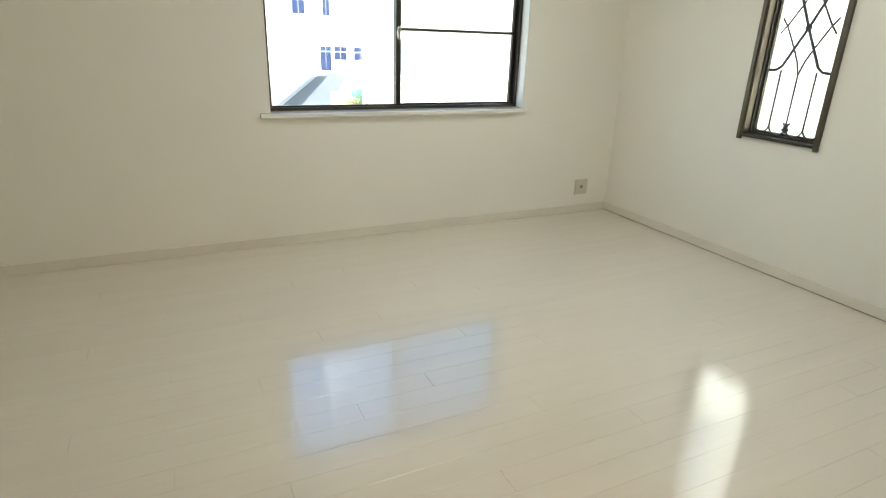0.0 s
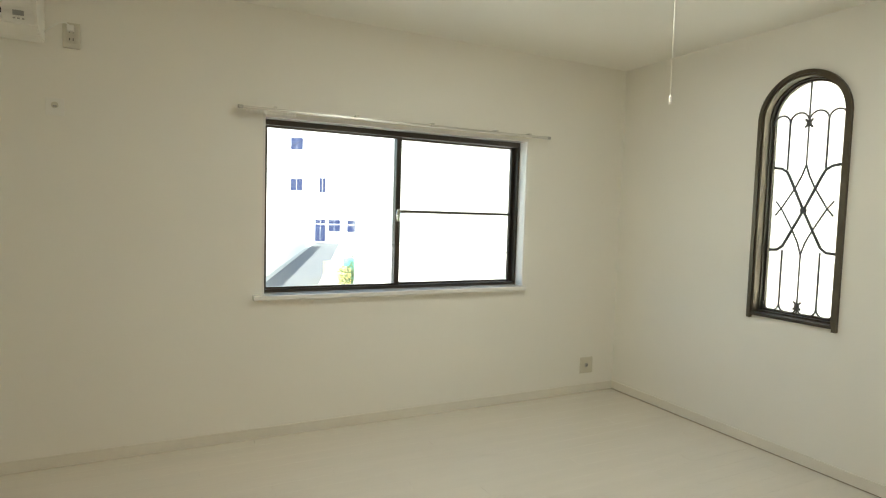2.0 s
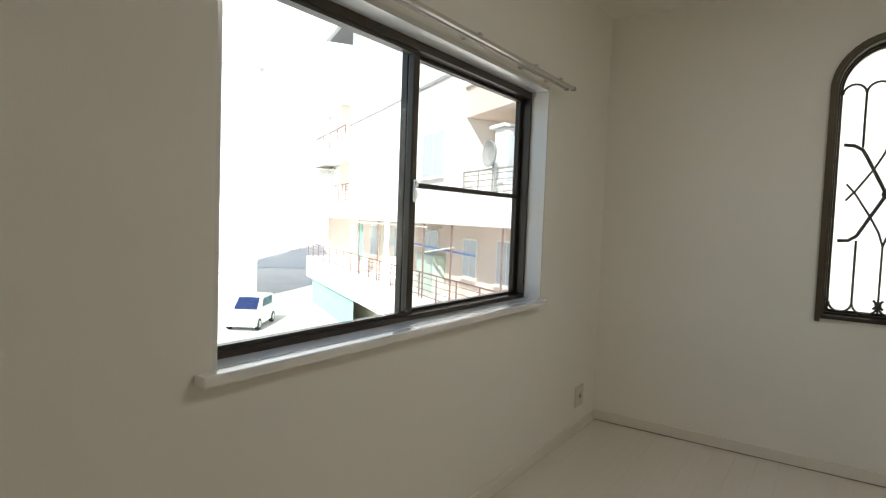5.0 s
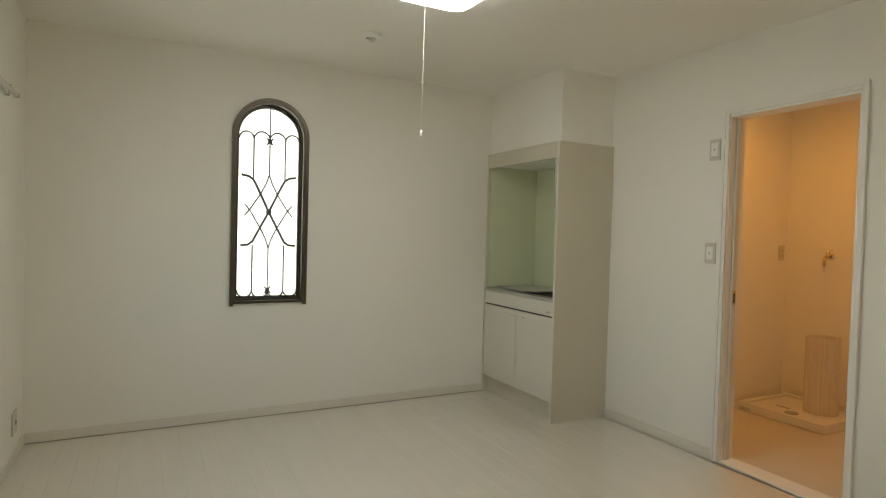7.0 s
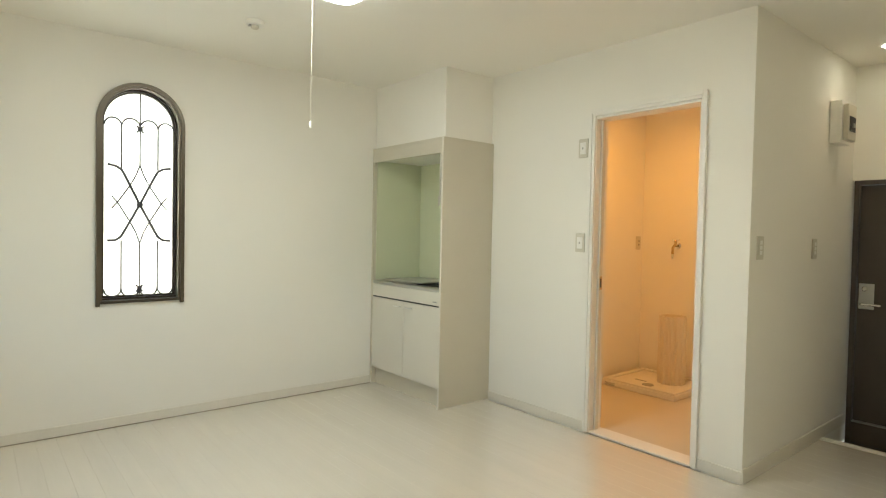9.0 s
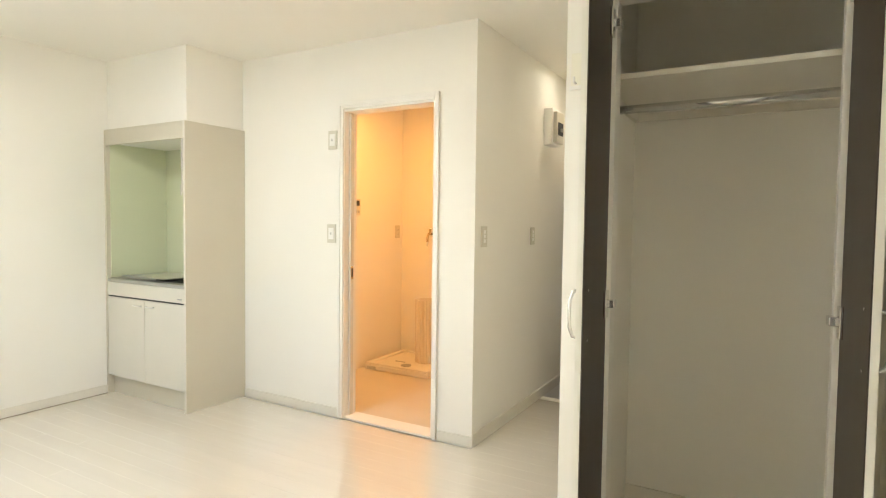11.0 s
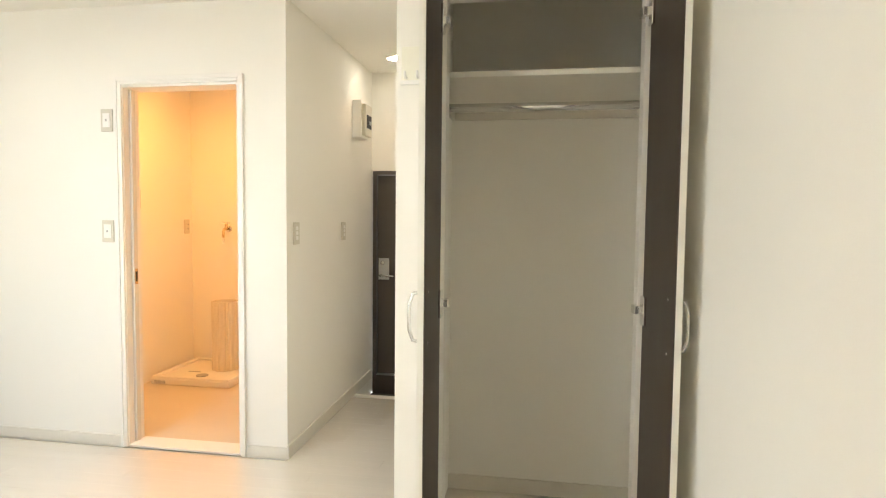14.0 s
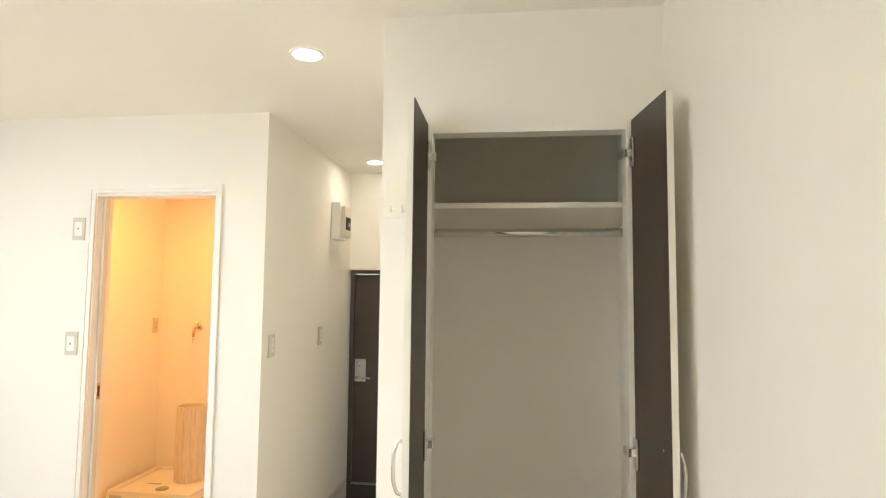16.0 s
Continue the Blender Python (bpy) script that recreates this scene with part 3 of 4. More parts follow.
# ---- air conditioner ----
def air_conditioner():
    x0, x1, z0, z1 = -4.415, -3.60, 2.045, 2.325
    th = thing("air_conditioner", ((x0 + x1) / 2, YN - 0.001, z0), "white wall-mounted air conditioner with a dark outlet slot", "air conditioner")
    b = bmesh.new()
    prof = [(-0.001, z0), (-0.001, z1), (-0.17, z1), (-0.205, z1 - 0.03), (-0.212, z0 + 0.075), (-0.195, z0 + 0.030), (-0.12, z0 + 0.002)]
    ends = []
    for x in (x0, x1):
        ends.append([b.verts.new((x, y, z)) for y, z in prof])
    n = len(prof)
    for i in range(n):
        b.faces.new((ends[0][i], ends[0][(i + 1) % n], ends[1][(i + 1) % n], ends[1][i]))
    b.faces.new(ends[0])
    b.faces.new(ends[1][::-1])
    bmesh.ops.recalc_face_normals(b, faces=b.faces)
    bmesh.ops.bevel(b, geom=list(b.edges), offset=0.006, segments=2, affect="EDGES")
    part("case", b, WHITEPLASTIC, th, m=NORTH)
    part("front_panel", box(x0 + 0.015, x1 - 0.02, -0.218, -0.2125, z0 + 0.095, z1 - 0.035, bevel=0.002), WHITEPLASTIC, th, m=NORTH)
    part("air_slot", box(x0 + 0.05, x1 - 0.125, -0.2155, -0.20, z0 + 0.062, z0 + 0.082), DARK, th, "dark air outlet slot", m=NORTH)
    part("flap", box(x0 + 0.05, x1 - 0.125, -0.2125, -0.19, z0 + 0.036, z0 + 0.058, bevel=0.003), WHITEPLASTIC, th, m=NORTH)
    part("display", box(x1 - 0.085, x1 - 0.045, -0.214, -0.20, z0 + 0.060, z0 + 0.080), GREYPLASTIC, th, m=NORTH)
    for k in range(3):
        part("mark", box(x1 - 0.085 + k * 0.016, x1 - 0.077 + k * 0.016, -0.2085, -0.19, z0 + 0.046, z0 + 0.050), GREYPLASTIC, th, m=NORTH)
    part("power_cord", tube(bmesh.new(), [(-3.603, -0.03, 2.09), (-3.575, -0.03, 2.115), (-3.545, -0.028, 2.145), (-3.515, -0.026, 2.150), (-3.497, -0.022, 2.135)], 0.0035, 8), WHITEPLASTIC, th, smooth=True, m=NORTH)
    part("plug", box(-3.511, -3.481, -0.034, -0.0145, 2.112, 2.142, bevel=0.004), WHITEPLASTIC, th, m=NORTH)


air_conditioner()


# ---- ceiling fittings ----
def ceiling_light():
    cx, cy, h = -1.665, -1.72, 0.22
    th = thing("ceiling_light", (cx, cy, H), "lit square white ceiling light with a pull cord", "ceiling light")
    part("base", box(cx - 0.2, cx + 0.2, cy - 0.2, cy + 0.2, 2.37, 2.3995, bevel=0.01), WHITEPLASTIC, th)
    b = bmesh.new()
    rings = []
    for z, s in ((2.378, 0.985), (2.366, 1.0), (2.355, 0.985), (2.348, 0.94)):
        ring = []
        for k in range(40):
            a = 2 * math.pi * (k + 0.5) / 40
            c, d = math.cos(a), math.sin(a)
            f = (abs(c) ** 7 + abs(d) ** 7) ** (-1 / 7)
            ring.append(b.verts.new((cx + h * s * f * c, cy + h * s * f * d, z)))
        rings.append(ring)
    for p, q in zip(rings, rings[1:]):
        for k in range(40):
            b.faces.new((p[k], p[(k + 1) % 40], q[(k + 1) % 40], q[k]))
    b.faces.new(rings[0])
    b.faces.new(rings[-1])
    part("diffuser", b, WHITEGLOW, th, "glowing white diffuser")
    part("pull_cord", tube(bmesh.new(), [(-1.466, -1.726, 2.372), (-1.464, -1.726, 2.05), (-1.462, -1.726, 1.755)], 0.0009, 6), PLASTIC, th)
    part("cord_knob", lathe(bmesh.new(), [(0.003, 0.03), (0.006, 0.024), (0.0065, 0.006), (0.004, 0.0)], (-1.462, -1.726, 1.727), "z", 12), WHITEPLASTIC, th)


ceiling_light()


def ceiling_rosette():
    c = (-0.813, -1.703, H)
    th = thing("smoke_alarm", c, "round white smoke alarm on the ceiling", "smoke alarm")
    part("base", lathe(bmesh.new(), [(0.05, -0.0005), (0.052, -0.008), (0.048, -0.022), (0.04, -0.026)], c, "z", 28), WHITEPLASTIC, th, smooth=False)
    part("sensor", lathe(bmesh.new(), [(0.022, -0.0265), (0.021, -0.04), (0.012, -0.046)], c, "z", 20), PLASTIC, th)
    part("button", box(c[0] - 0.012, c[0] + 0.012, c[1] + 0.026, c[1] + 0.036, H - 0.034, H - 0.0265), GREYPLASTIC, th)


ceiling_rosette()


def downlight(x, y):
    th = thing("downlight", (x, y, H), "recessed round warm downlight glowing in the ceiling", "downlight", "hallway downlights")
    b = bmesh.new()
    n = 32
    rings = [[b.verts.new((x + r * math.cos(2 * math.pi * k / n), y + r * math.sin(2 * math.pi * k / n), z)) for k in range(n)] for r, z in ((0.068, H - 0.0005), (0.066, H - 0.006), (0.054, H - 0.006), (0.052, H - 0.0008))]
    for p, q in zip(rings, rings[1:]):
        for k in range(n):
            b.faces.new((p[k], p[(k + 1) % n], q[(k + 1) % n], q[k]))
    part("rim", b, WHITEPLASTIC, th)
    part("bulb_glass", lathe(bmesh.new(), [(0.051, -0.0006), (0.051, -0.003), (0.03, -0.0045)], (x, y, H), "z", 24), WARMGLOW, th, "glowing lamp face")


downlight(-3.2, -2.8)
downlight(-3.03, -4.66)


# ---- kitchenette ----
def handle(th, x0, x1, y, z, m=None):
    pts = [(x0, y - 0.001, z), (x0, y + 0.014, z), (x0 + 0.01, y + 0.021, z), (x1 - 0.01, y + 0.021, z), (x1, y + 0.014, z), (x1, y - 0.001, z)]
    return part("handle", tube(bmesh.new(), pts, 0.004, 6), WHITEPLASTIC, th, m=m)


def kitchenette():
    x0, x1, yb, yf, zt = -0.905, -0.002, YS + 0.002, -3.005, 1.910
    th = thing("kitchenette", ((x0 + x1) / 2, (yb + yf) / 2, 0), "cream one-piece kitchenette with beige side panel and stainless top", "kitchen unit")
    part("side_panel", box(x0, x0 + 0.018, yb, yf, 0, zt, bevel=0.001), PANELTAUPE, th, "beige laminate side panel")
    part("side_panel", box(x1 - 0.018, x1, yb, yf, 0, zt, bevel=0.001), PANELTAUPE, th)
    part("top_board", box(x0 + 0.018, x1 - 0.018, yb, yf - 0.001, zt - 0.018, zt), PANELTAUPE, th)
    part("fascia", box(x0 + 0.018, x1 - 0.018, yf - 0.022, yf - 0.002, 1.800, zt - 0.0185), PANELTAUPE, th)
    part("hood_underside", box(x0 + 0.018, x1 - 0.018, yb + 0.01, yf - 0.023, 1.815, 1.827), WHITEPLASTIC, th)
    part("back_panel", box(x0 + 0.018, x1 - 0.018, yb, yb + 0.008, 0.85, 1.814), KITBACK, th, "pale green enamel splashback")
    part("side_splashback", box(x0 + 0.0185, x0 + 0.023, yb + 0.009, yf - 0.03, 0.85, 1.814), KITBACK, th)
    part("side_splashback", box(x1 - 0.023, x1 - 0.0185, yb + 0.009, yf - 0.03, 0.85, 1.814), KITBACK, th)
    ct = box(x0 + 0.0185, x1 - 0.0185, yb + 0.009, yf - 0.004, 0.822, 0.845, bevel=0.003)
    part("worktop", ct, STEEL, th, "brushed stainless worktop")
    part("cabinet_body", box(x0 + 0.0185, x1 - 0.0185, yb + 0.01, yf - 0.024, 0.13, 0.72), CABINET, th)
    part("front_rail", box(x0 + 0.019, x1 - 0.019, yf - 0.0235, yf - 0.004, 0.724, 0.820, bevel=0.002), CABINET, th)
    # Black strip between rail and doors; paints the shade of that gap.
    part("shadow_gap", box(x0 + 0.0187, x1 - 0.0187, yf - 0.0232, yf - 0.012, 0.713, 0.7235), DARK, th, "black strip painting the shade in the gap under the worktop rail")
    part("control", box(x0 + 0.05, x0 + 0.09, yf - 0.004, yf - 0.001, 0.745, 0.752), GREYPLASTIC, th)
    xm = -0.452
    for a, b in ((x0 + 0.019, xm - 0.0015), (xm + 0.0015, x1 - 0.019)):
        d = part("cabinet_door", box(a, b, yf - 0.0235, yf - 0.005, 0.142, 0.712, bevel=0.0015), CABINET, th)
        hx = b - 0.11 if b < -0.3 else a + 0.03
        handle(d, hx, hx + 0.08, yf - 0.005, 0.672)
    part("plinth", box(x0 + 0.019, x1 - 0.019, yb + 0.05, yf - 0.045, 0, 0.129), PANELTAUPE, th, "recessed beige plinth")
    part("edge_strip", box(x0 - 0.0005, x0 + 0.0185, yf + 0.0002, yf + 0.002, 0.0, zt), CABINET, th, "pale edge strip")
    part("metal_strip", box(x0 + 0.014, x0 + 0.026, yf + 0.0021, yf + 0.012, 1.60, 1.795, bevel=0.002), CHROME, th, "bright metal strip")
    grip = box(x0 + 0.016, x0 + 0.026, yf + 0.0021, yf + 0.010, 1.45, 1.598, bevel=0.002)
    bx(grip, x0 + 0.026, x0 + 0.040, yf + 0.0021, yf + 0.009, 1.43, 1.50, bevel=0.002)
    part("switch_grip", grip, GREY_RAIL, th)
    sink = bmesh.new()
    bx(sink, -0.46, -0.06, -3.44, -3.09, 0.8455, 0.860, bevel=0.003)
    part("sink_lid", sink, STEEL, th, "flat steel sink cover")
    part("cover_plate", box(-0.62, -0.25, -3.40, -3.06, 0.8608, 0.868, bevel=0.002), GREY_RAIL, th)
    hob = box(-0.84, -0.52, -3.40, -3.08, 0.8456, 0.8502, bevel=0.001)
    part("hob", hob, DARK, th, "black single hotplate")
    part("burner", lathe(bmesh.new(), [(0.095, 0.0), (0.095, 0.012), (0.08, 0.016)], (-0.70, -3.25, 0.8503), "z", 28), IRON, th)


kitchenette()


# ---- washroom doorway ----
def doorway():
    th = tagged(thing("door_frame_1", (-2.14, YS, 0), "white doorway with a sliding door slid into the wall", "door frame"), kind="structure")
    for name, b in (("casing", (-1.812, -1.777, YS + 0.001, YS + 0.013, 0, 2.022)), ("casing", (-2.516, -2.486, YS + 0.001, YS + 0.013, 0, 2.022)), ("casing", (-2.486, -1.812, YS + 0.001, YS + 0.013, 1.984, 2.022))):
        part(name, box(*b, bevel=0.003), WHITETRIM, th)
    part("casing", box(-1.792, -1.7765, YS + 0.0132, YS + 0.020, 0, 2.024, bevel=0.002), WHITETRIM, th)
    part("casing", box(-2.5165, -2.496, YS + 0.0132, YS + 0.020, 0, 2.024, bevel=0.002), WHITETRIM, th)
    part("casing", box(-2.496, -1.792, YS + 0.0132, YS + 0.020, 2.002, 2.024, bevel=0.002), WHITETRIM, th)
    part("jamb", box(-1.815, -1.7905, YS - 0.045, YS - 0.0005, 0, 1.9845, bevel=0.002), WHITETRIM, th)
    part("jamb", box(-1.815, -1.7905, YS - 0.125, YS - 0.083, 0, 1.9845, bevel=0.002), WHITETRIM, th)
    part("jamb", box(-2.4865, -2.473, YS - 0.125, YS - 0.0005, 0, 1.9845, bevel=0.002), WHITETRIM, th)
    part("head", box(-2.473, -1.815, YS - 0.125, YS - 0.0005, 1.970, 1.9845), WHITETRIM, th)
    part("threshold", box(-2.4725, -1.8155, YS - 0.125, YS + 0.004, -0.004, 0.008, bevel=0.002), WHITETRIM, th, "pale wooden threshold")
    leaf = part("sliding_door", box(-1.828, -1.791, YS - 0.081, YS - 0.048, 0.009, 1.969, bevel=0.002), CABINET, th, "white sliding door slid open")
    part("finger_pull", box(-1.8295, -1.8275, YS - 0.076, YS - 0.053, 0.90, 0.985), BRASS, leaf, "dark bronze edge pull")
    part("pull_recess", box(-1.8305, -1.8297, YS - 0.071, YS - 0.058, 0.915, 0.970), DARK, leaf)


doorway()


# ---- washroom ----
def washing_pan():
    x0, x1, y0, y1 = -1.80, -1.16, -5.17, -4.565
    th = thing("washing_machine_pan", ((x0 + x1) / 2, (y0 + y1) / 2, 0.0), "white plastic washing machine drip pan on the floor", "drip pan")
    b = box(x0, x1, y0, y1, 0.001, 0.045, bevel=0.008)
    part("tray", b, PAN, th)
    for r in ((x0 + 0.004, x1 - 0.004, y1 - 0.045, y1 - 0.004), (x0 + 0.004, x1 - 0.004, y0 + 0.004, y0 + 0.045), (x0 + 0.004, x0 + 0.045, y0 + 0.046, y1 - 0.046), (x1 - 0.045, x1 - 0.004, y0 + 0.046, y1 - 0.046)):
        part("rim", box(r[0], r[1], r[2], r[3], 0.0445, 0.062, bevel=0.005), PAN, th)
    part("drain", lathe(bmesh.new(), [(0.045, 0), (0.045, 0.006), (0.03, 0.008)], (-1.50, -4.70, 0.0452), "z", 20), GREYPLASTIC, th, "dark drain")
    part("drain_mark", box(-1.43, -1.33, -4.80, -4.785, 0.0452, 0.048), GREYPLASTIC, th)
    for i in range(4):
        part("label_bar", box(-1.28, -1.19, y1 - 0.002, y1 + 0.0008, 0.010 + i * 0.006, 0.013 + i * 0.006), GREYPLASTIC, th)


washing_pan()


def rolled_lid():
    b = bmesh.new()
    n = 72
    c = (-1.575, -4.92)
    rings = []
    for z in (0.0, 0.55):
        rings.append([])
        for k in range(n):
            a = 2 * math.pi * k / n
            r = 0.102 + 0.006 * (1 if (k // 3) % 2 else -1)
            rings[-1].append(b.verts.new((c[0] + r * math.cos(a), c[1] + r * math.sin(a), 0.0485 + z)))
    inner = [b.verts.new((c[0] + 0.086 * math.cos(2 * math.pi * k / n), c[1] + 0.086 * math.sin(2 * math.pi * k / n), 0.0485 + 0.55)) for k in range(n)]
    low = [b.verts.new((c[0] + 0.086 * math.cos(2 * math.pi * k / n), c[1] + 0.086 * math.sin(2 * math.pi * k / n), 0.0485 + 0.3)) for k in range(n)]
    for k in range(n):
        j = (k + 1) % n
        b.faces.new((rings[0][k], rings[0][j], rings[1][j], rings[1][k]))
        b.faces.new((rings[1][k], rings[1][j], inner[j], inner[k]))
        b.faces.new((inner[k], inner[j], low[j], low[k]))
    b.faces.new(low)
    b.faces.new(rings[0][::-1])
    return solid("rolled_bath_cover", b, ROLL, "rolled-up ribbed beige bath cover standing on the pan", "bath cover")


rolled_lid()


def washing_tap():
    x, y, z = -1.455, -5.20, 1.17
    th = thing("water_tap", (x, y, z), "brass wall tap for a washing machine", "tap")
    part("flange", lathe(bmesh.new(), [(0.026, 0.001), (0.026, 0.008), (0.014, 0.014)], (x, y, z), "y", 20), CHROME, th)
    part("spout", tube(bmesh.new(), [(x, y + 0.013, z), (x, y + 0.075, z), (x, y + 0.095, z - 0.02), (x, y + 0.097, z - 0.07)], 0.011, 10), BRASS, th, smooth=True)
    part("valve_stem", lathe(bmesh.new(), [(0.012, 0.0), (0.012, 0.04), (0.007, 0.05)], (x, y + 0.05, z), "z", 14), BRASS, th)
    part("tap_handle", box(x - 0.032, x + 0.032, y + 0.043, y + 0.057, z + 0.045, z + 0.058, bevel=0.004), CHROME, th)
    part("hose_nipple", lathe(bmesh.new(), [(0.008, -0.07), (0.010, -0.09), (0.006, -0.115)], (x, y + 0.097, z), "z", 12), CHROME, th)


washing_tap()


# ---- hallway ----
def breaker_box():
    th = thing("breaker_box", (XC, -4.62, 1.84), "white fuse box with a dark breaker window on the hallway wall", "fuse box")
    part("case", box(XC - 0.065, XC - 0.001, -4.74, -4.56, 1.84, 2.10, bevel=0.006), WHITEPLASTIC, th)
    part("cover", box(XC - 0.095, XC - 0.0655, -4.73, -4.58, 1.855, 2.075, bevel=0.006), PLASTIC, th)
    part("breaker_window", box(XC - 0.100, XC - 0.0955, -4.70, -4.60, 1.91, 2.0), DARK, th, "dark breaker window")
    part("switch_lever", box(XC - 0.109, XC - 0.1005, -4.665, -4.635, 1.935, 1.96, bevel=0.002), GREYPLASTIC, th)


breaker_box()


def entrance_door():
    th = tagged(thing("door_1", ((EX0 + EX1) / 2, YE, -0.125), "dark brown steel entrance door, closed", "door"), kind="structure")
    a, b = EX0, EX1 - 0.03
    part("door_frame", box(b - 0.03, b - 0.0005, YE - 0.1, YE + 0.006, -0.125, EZ - 0.0005, bevel=0.002), DOORBROWN, th)
    part("door_frame", box(a + 0.0005, a + 0.03, YE - 0.1, YE + 0.006, -0.125, EZ - 0.0005, bevel=0.002), DOORBROWN, th)
    part("door_frame", box(a + 0.03, b - 0.03, YE - 0.1, YE + 0.006, EZ - 0.03, EZ - 0.0005, bevel=0.002), DOORBROWN, th)
    leaf = part("door_leaf", box(a + 0.032, b - 0.032, YE - 0.07, YE - 0.03, 0.036, EZ - 0.033, bevel=0.002), DOORBROWN, th)
    part("door_sill", box(a + 0.03, b - 0.03, YE - 0.1, YE + 0.004, -0.125, 0.028, bevel=0.001), DOORBROWN, th, "raised dark door sill")
    part("sill_strip", box(a + 0.031, b - 0.031, YE - 0.06, YE + 0.002, 0.0285, 0.0345, bevel=0.001), STEEL, th, "steel sill strip")
    part("lock_plate", box(b - 0.125, b - 0.040, YE - 0.0295, YE - 0.022, 0.79, 0.96, bevel=0.002), STEEL, leaf, "steel lock plate")
    part("thumb_turn", lathe(bmesh.new(), [(0.016, -0.022), (0.016, -0.008), (0.012, -0.004)], (b - 0.075, YE, 0.925), "y", 16), CHROME, leaf)
    lev = tube(bmesh.new(), [(b - 0.065, YE - 0.023, 0.825), (b - 0.065, YE + 0.022, 0.825), (b - 0.085, YE + 0.028, 0.825), (b - 0.175, YE + 0.026, 0.824)], 0.008, 10)
    part("lever_handle", lev, CHROME, leaf, smooth=True)


entrance_door()


# ---- closet ----
def closet():
    th = thing("closet", (-4.045, YC, 0), "built-in closet with both doors open, empty inside", "closet")
    fr = bmesh.new()
    bx(fr, CX1 - 0.010, CX1 + 0.0, YC - 0.062, YC + 0.004, CZ0, CZ1)
    bx(fr, CX0, CX0 + 0.010, YC - 0.062, YC + 0.004, CZ0, CZ1)
    bx(fr, CX0 + 0.010, CX1 - 0.010, YC - 0.062, YC + 0.004, CZ1 - 0.018, CZ1)
    part("closet_frame", fr, WHITETRIM, th)
    part("closet_sill", box(CX0 + 0.010, CX1 - 0.010, YC - 0.062, YC + 0.004, CZ0 - 0.001, CZ0 + 0.012), WHITETRIM, th)
    part("shelf", box(XW + 0.001, XH - 0.0705, -3.329, -2.645, 1.768, 1.787, bevel=0.002), CABINET, th, "cream closet shelf")
    part("shelf_batten", box(XW + 0.001, XH - 0.0705, -3.329, -3.31, 1.735, 1.7715), CABINET, th)
    part("side_batten", box(XW + 0.001, XW + 0.016, -3.309, -2.72, 1.735, 1.7715), CABINET, th)
    part("side_batten", box(XH - 0.086, XH - 0.0705, -3.309, -2.72, 1.735, 1.7715), CABINET, th)
    rod = part("hanging_rod", tube(bmesh.new(), [(XW + 0.002, -2.88, 1.709), (XH - 0.072, -2.88, 1.709)], 0.0155, 14), CHROME, th, "chrome hanging rod", smooth=True)
    for x, s in ((XW + 0.001, 1), (XH - 0.0705, -1)):
        part("rod_socket", lathe(bmesh.new(), [(0.027, 0.0), (0.027, s * 0.008), (0.018, s * 0.016)], (x, -2.88, 1.709), "x", 18), CHROME, rod)
    Wd, td, z0, z1 = 0.270, 0.021, 0.045, 2.028
    for side, hx, ang in ((1, CX1 + 0.004, 89.8), (-1, CX0 - 0.006, 97.0)):
        # closed door runs from the hinge to the middle; opened about the hinge
        m = Matrix.Translation((hx, YC + 0.008, 0)) @ Matrix.Rotation(radians(-side * ang), 4, "Z") @ Matrix.Diagonal((-side, 1, 1, 1))
        d = part("closet_door", box(0, Wd, 0.0025, td, z0, z1, bevel=0.001), DOORWHITE, th, "cream closet door standing open", m=m)
        part("inner_face", box(0.0005, Wd - 0.0005, -0.0008, 0.0024, z0 + 0.0008, z1 - 0.0008), DARKWOOD, d, "dark brown inner face", m=m)
        hp = [(Wd - 0.045, td - 0.001, 0.925), (Wd - 0.045, td + 0.022, 0.932), (Wd - 0.045, td + 0.032, 0.96), (Wd - 0.045, td + 0.034, 1.0), (Wd - 0.045, td + 0.032, 1.04), (Wd - 0.045, td + 0.022, 1.068), (Wd - 0.045, td - 0.001, 1.075)]
        part("handle", tube(bmesh.new(), hp, 0.006, 8), CHROME, d, "satin bow handle", m=m, smooth=True)
        for zz in (0.925, 1.075):
            part("screw_cap", lathe(bmesh.new(), [(0.004, -0.0028), (0.004, -0.0010), (0.0035, -0.0009)], (Wd - 0.045, 0, zz), "y", 10), CHROME, d, m=m)
        for zz in (0.10, 1.01, 1.92):
            hb = box(0.004, 0.038, -0.011, -0.001, zz - 0.045, zz + 0.045, bevel=0.003)
            bx(hb, -0.026, 0.014, -0.030, -0.008, zz - 0.013, zz + 0.013, bevel=0.003)
            part("hinge", hb, CHROME, d, m=m)


closet()


def coat_hooks():
    th = thing("coat_hook_plate", (-3.62, YC, 1.78), "cream hook plate with two small hooks", "coat hook")
    part("plate", box(-3.658, -3.583, YC + 0.001, YC + 0.006, 1.735, 1.845, bevel=0.002), HOOKPLATE, th)
    part("ledge", box(-3.660, -3.581, YC + 0.0062, YC + 0.013, 1.722, 1.736, bevel=0.002), WHITEPLASTIC, th)
    for x in (-3.64, -3.60):
        part("hook", tube(bmesh.new(), [(x, YC + 0.005, 1.745), (x, YC + 0.018, 1.742), (x, YC + 0.027, 1.748), (x, YC + 0.029, 1.762)], 0.004, 8), WHITEPLASTIC, th, smooth=True)


coat_hooks()


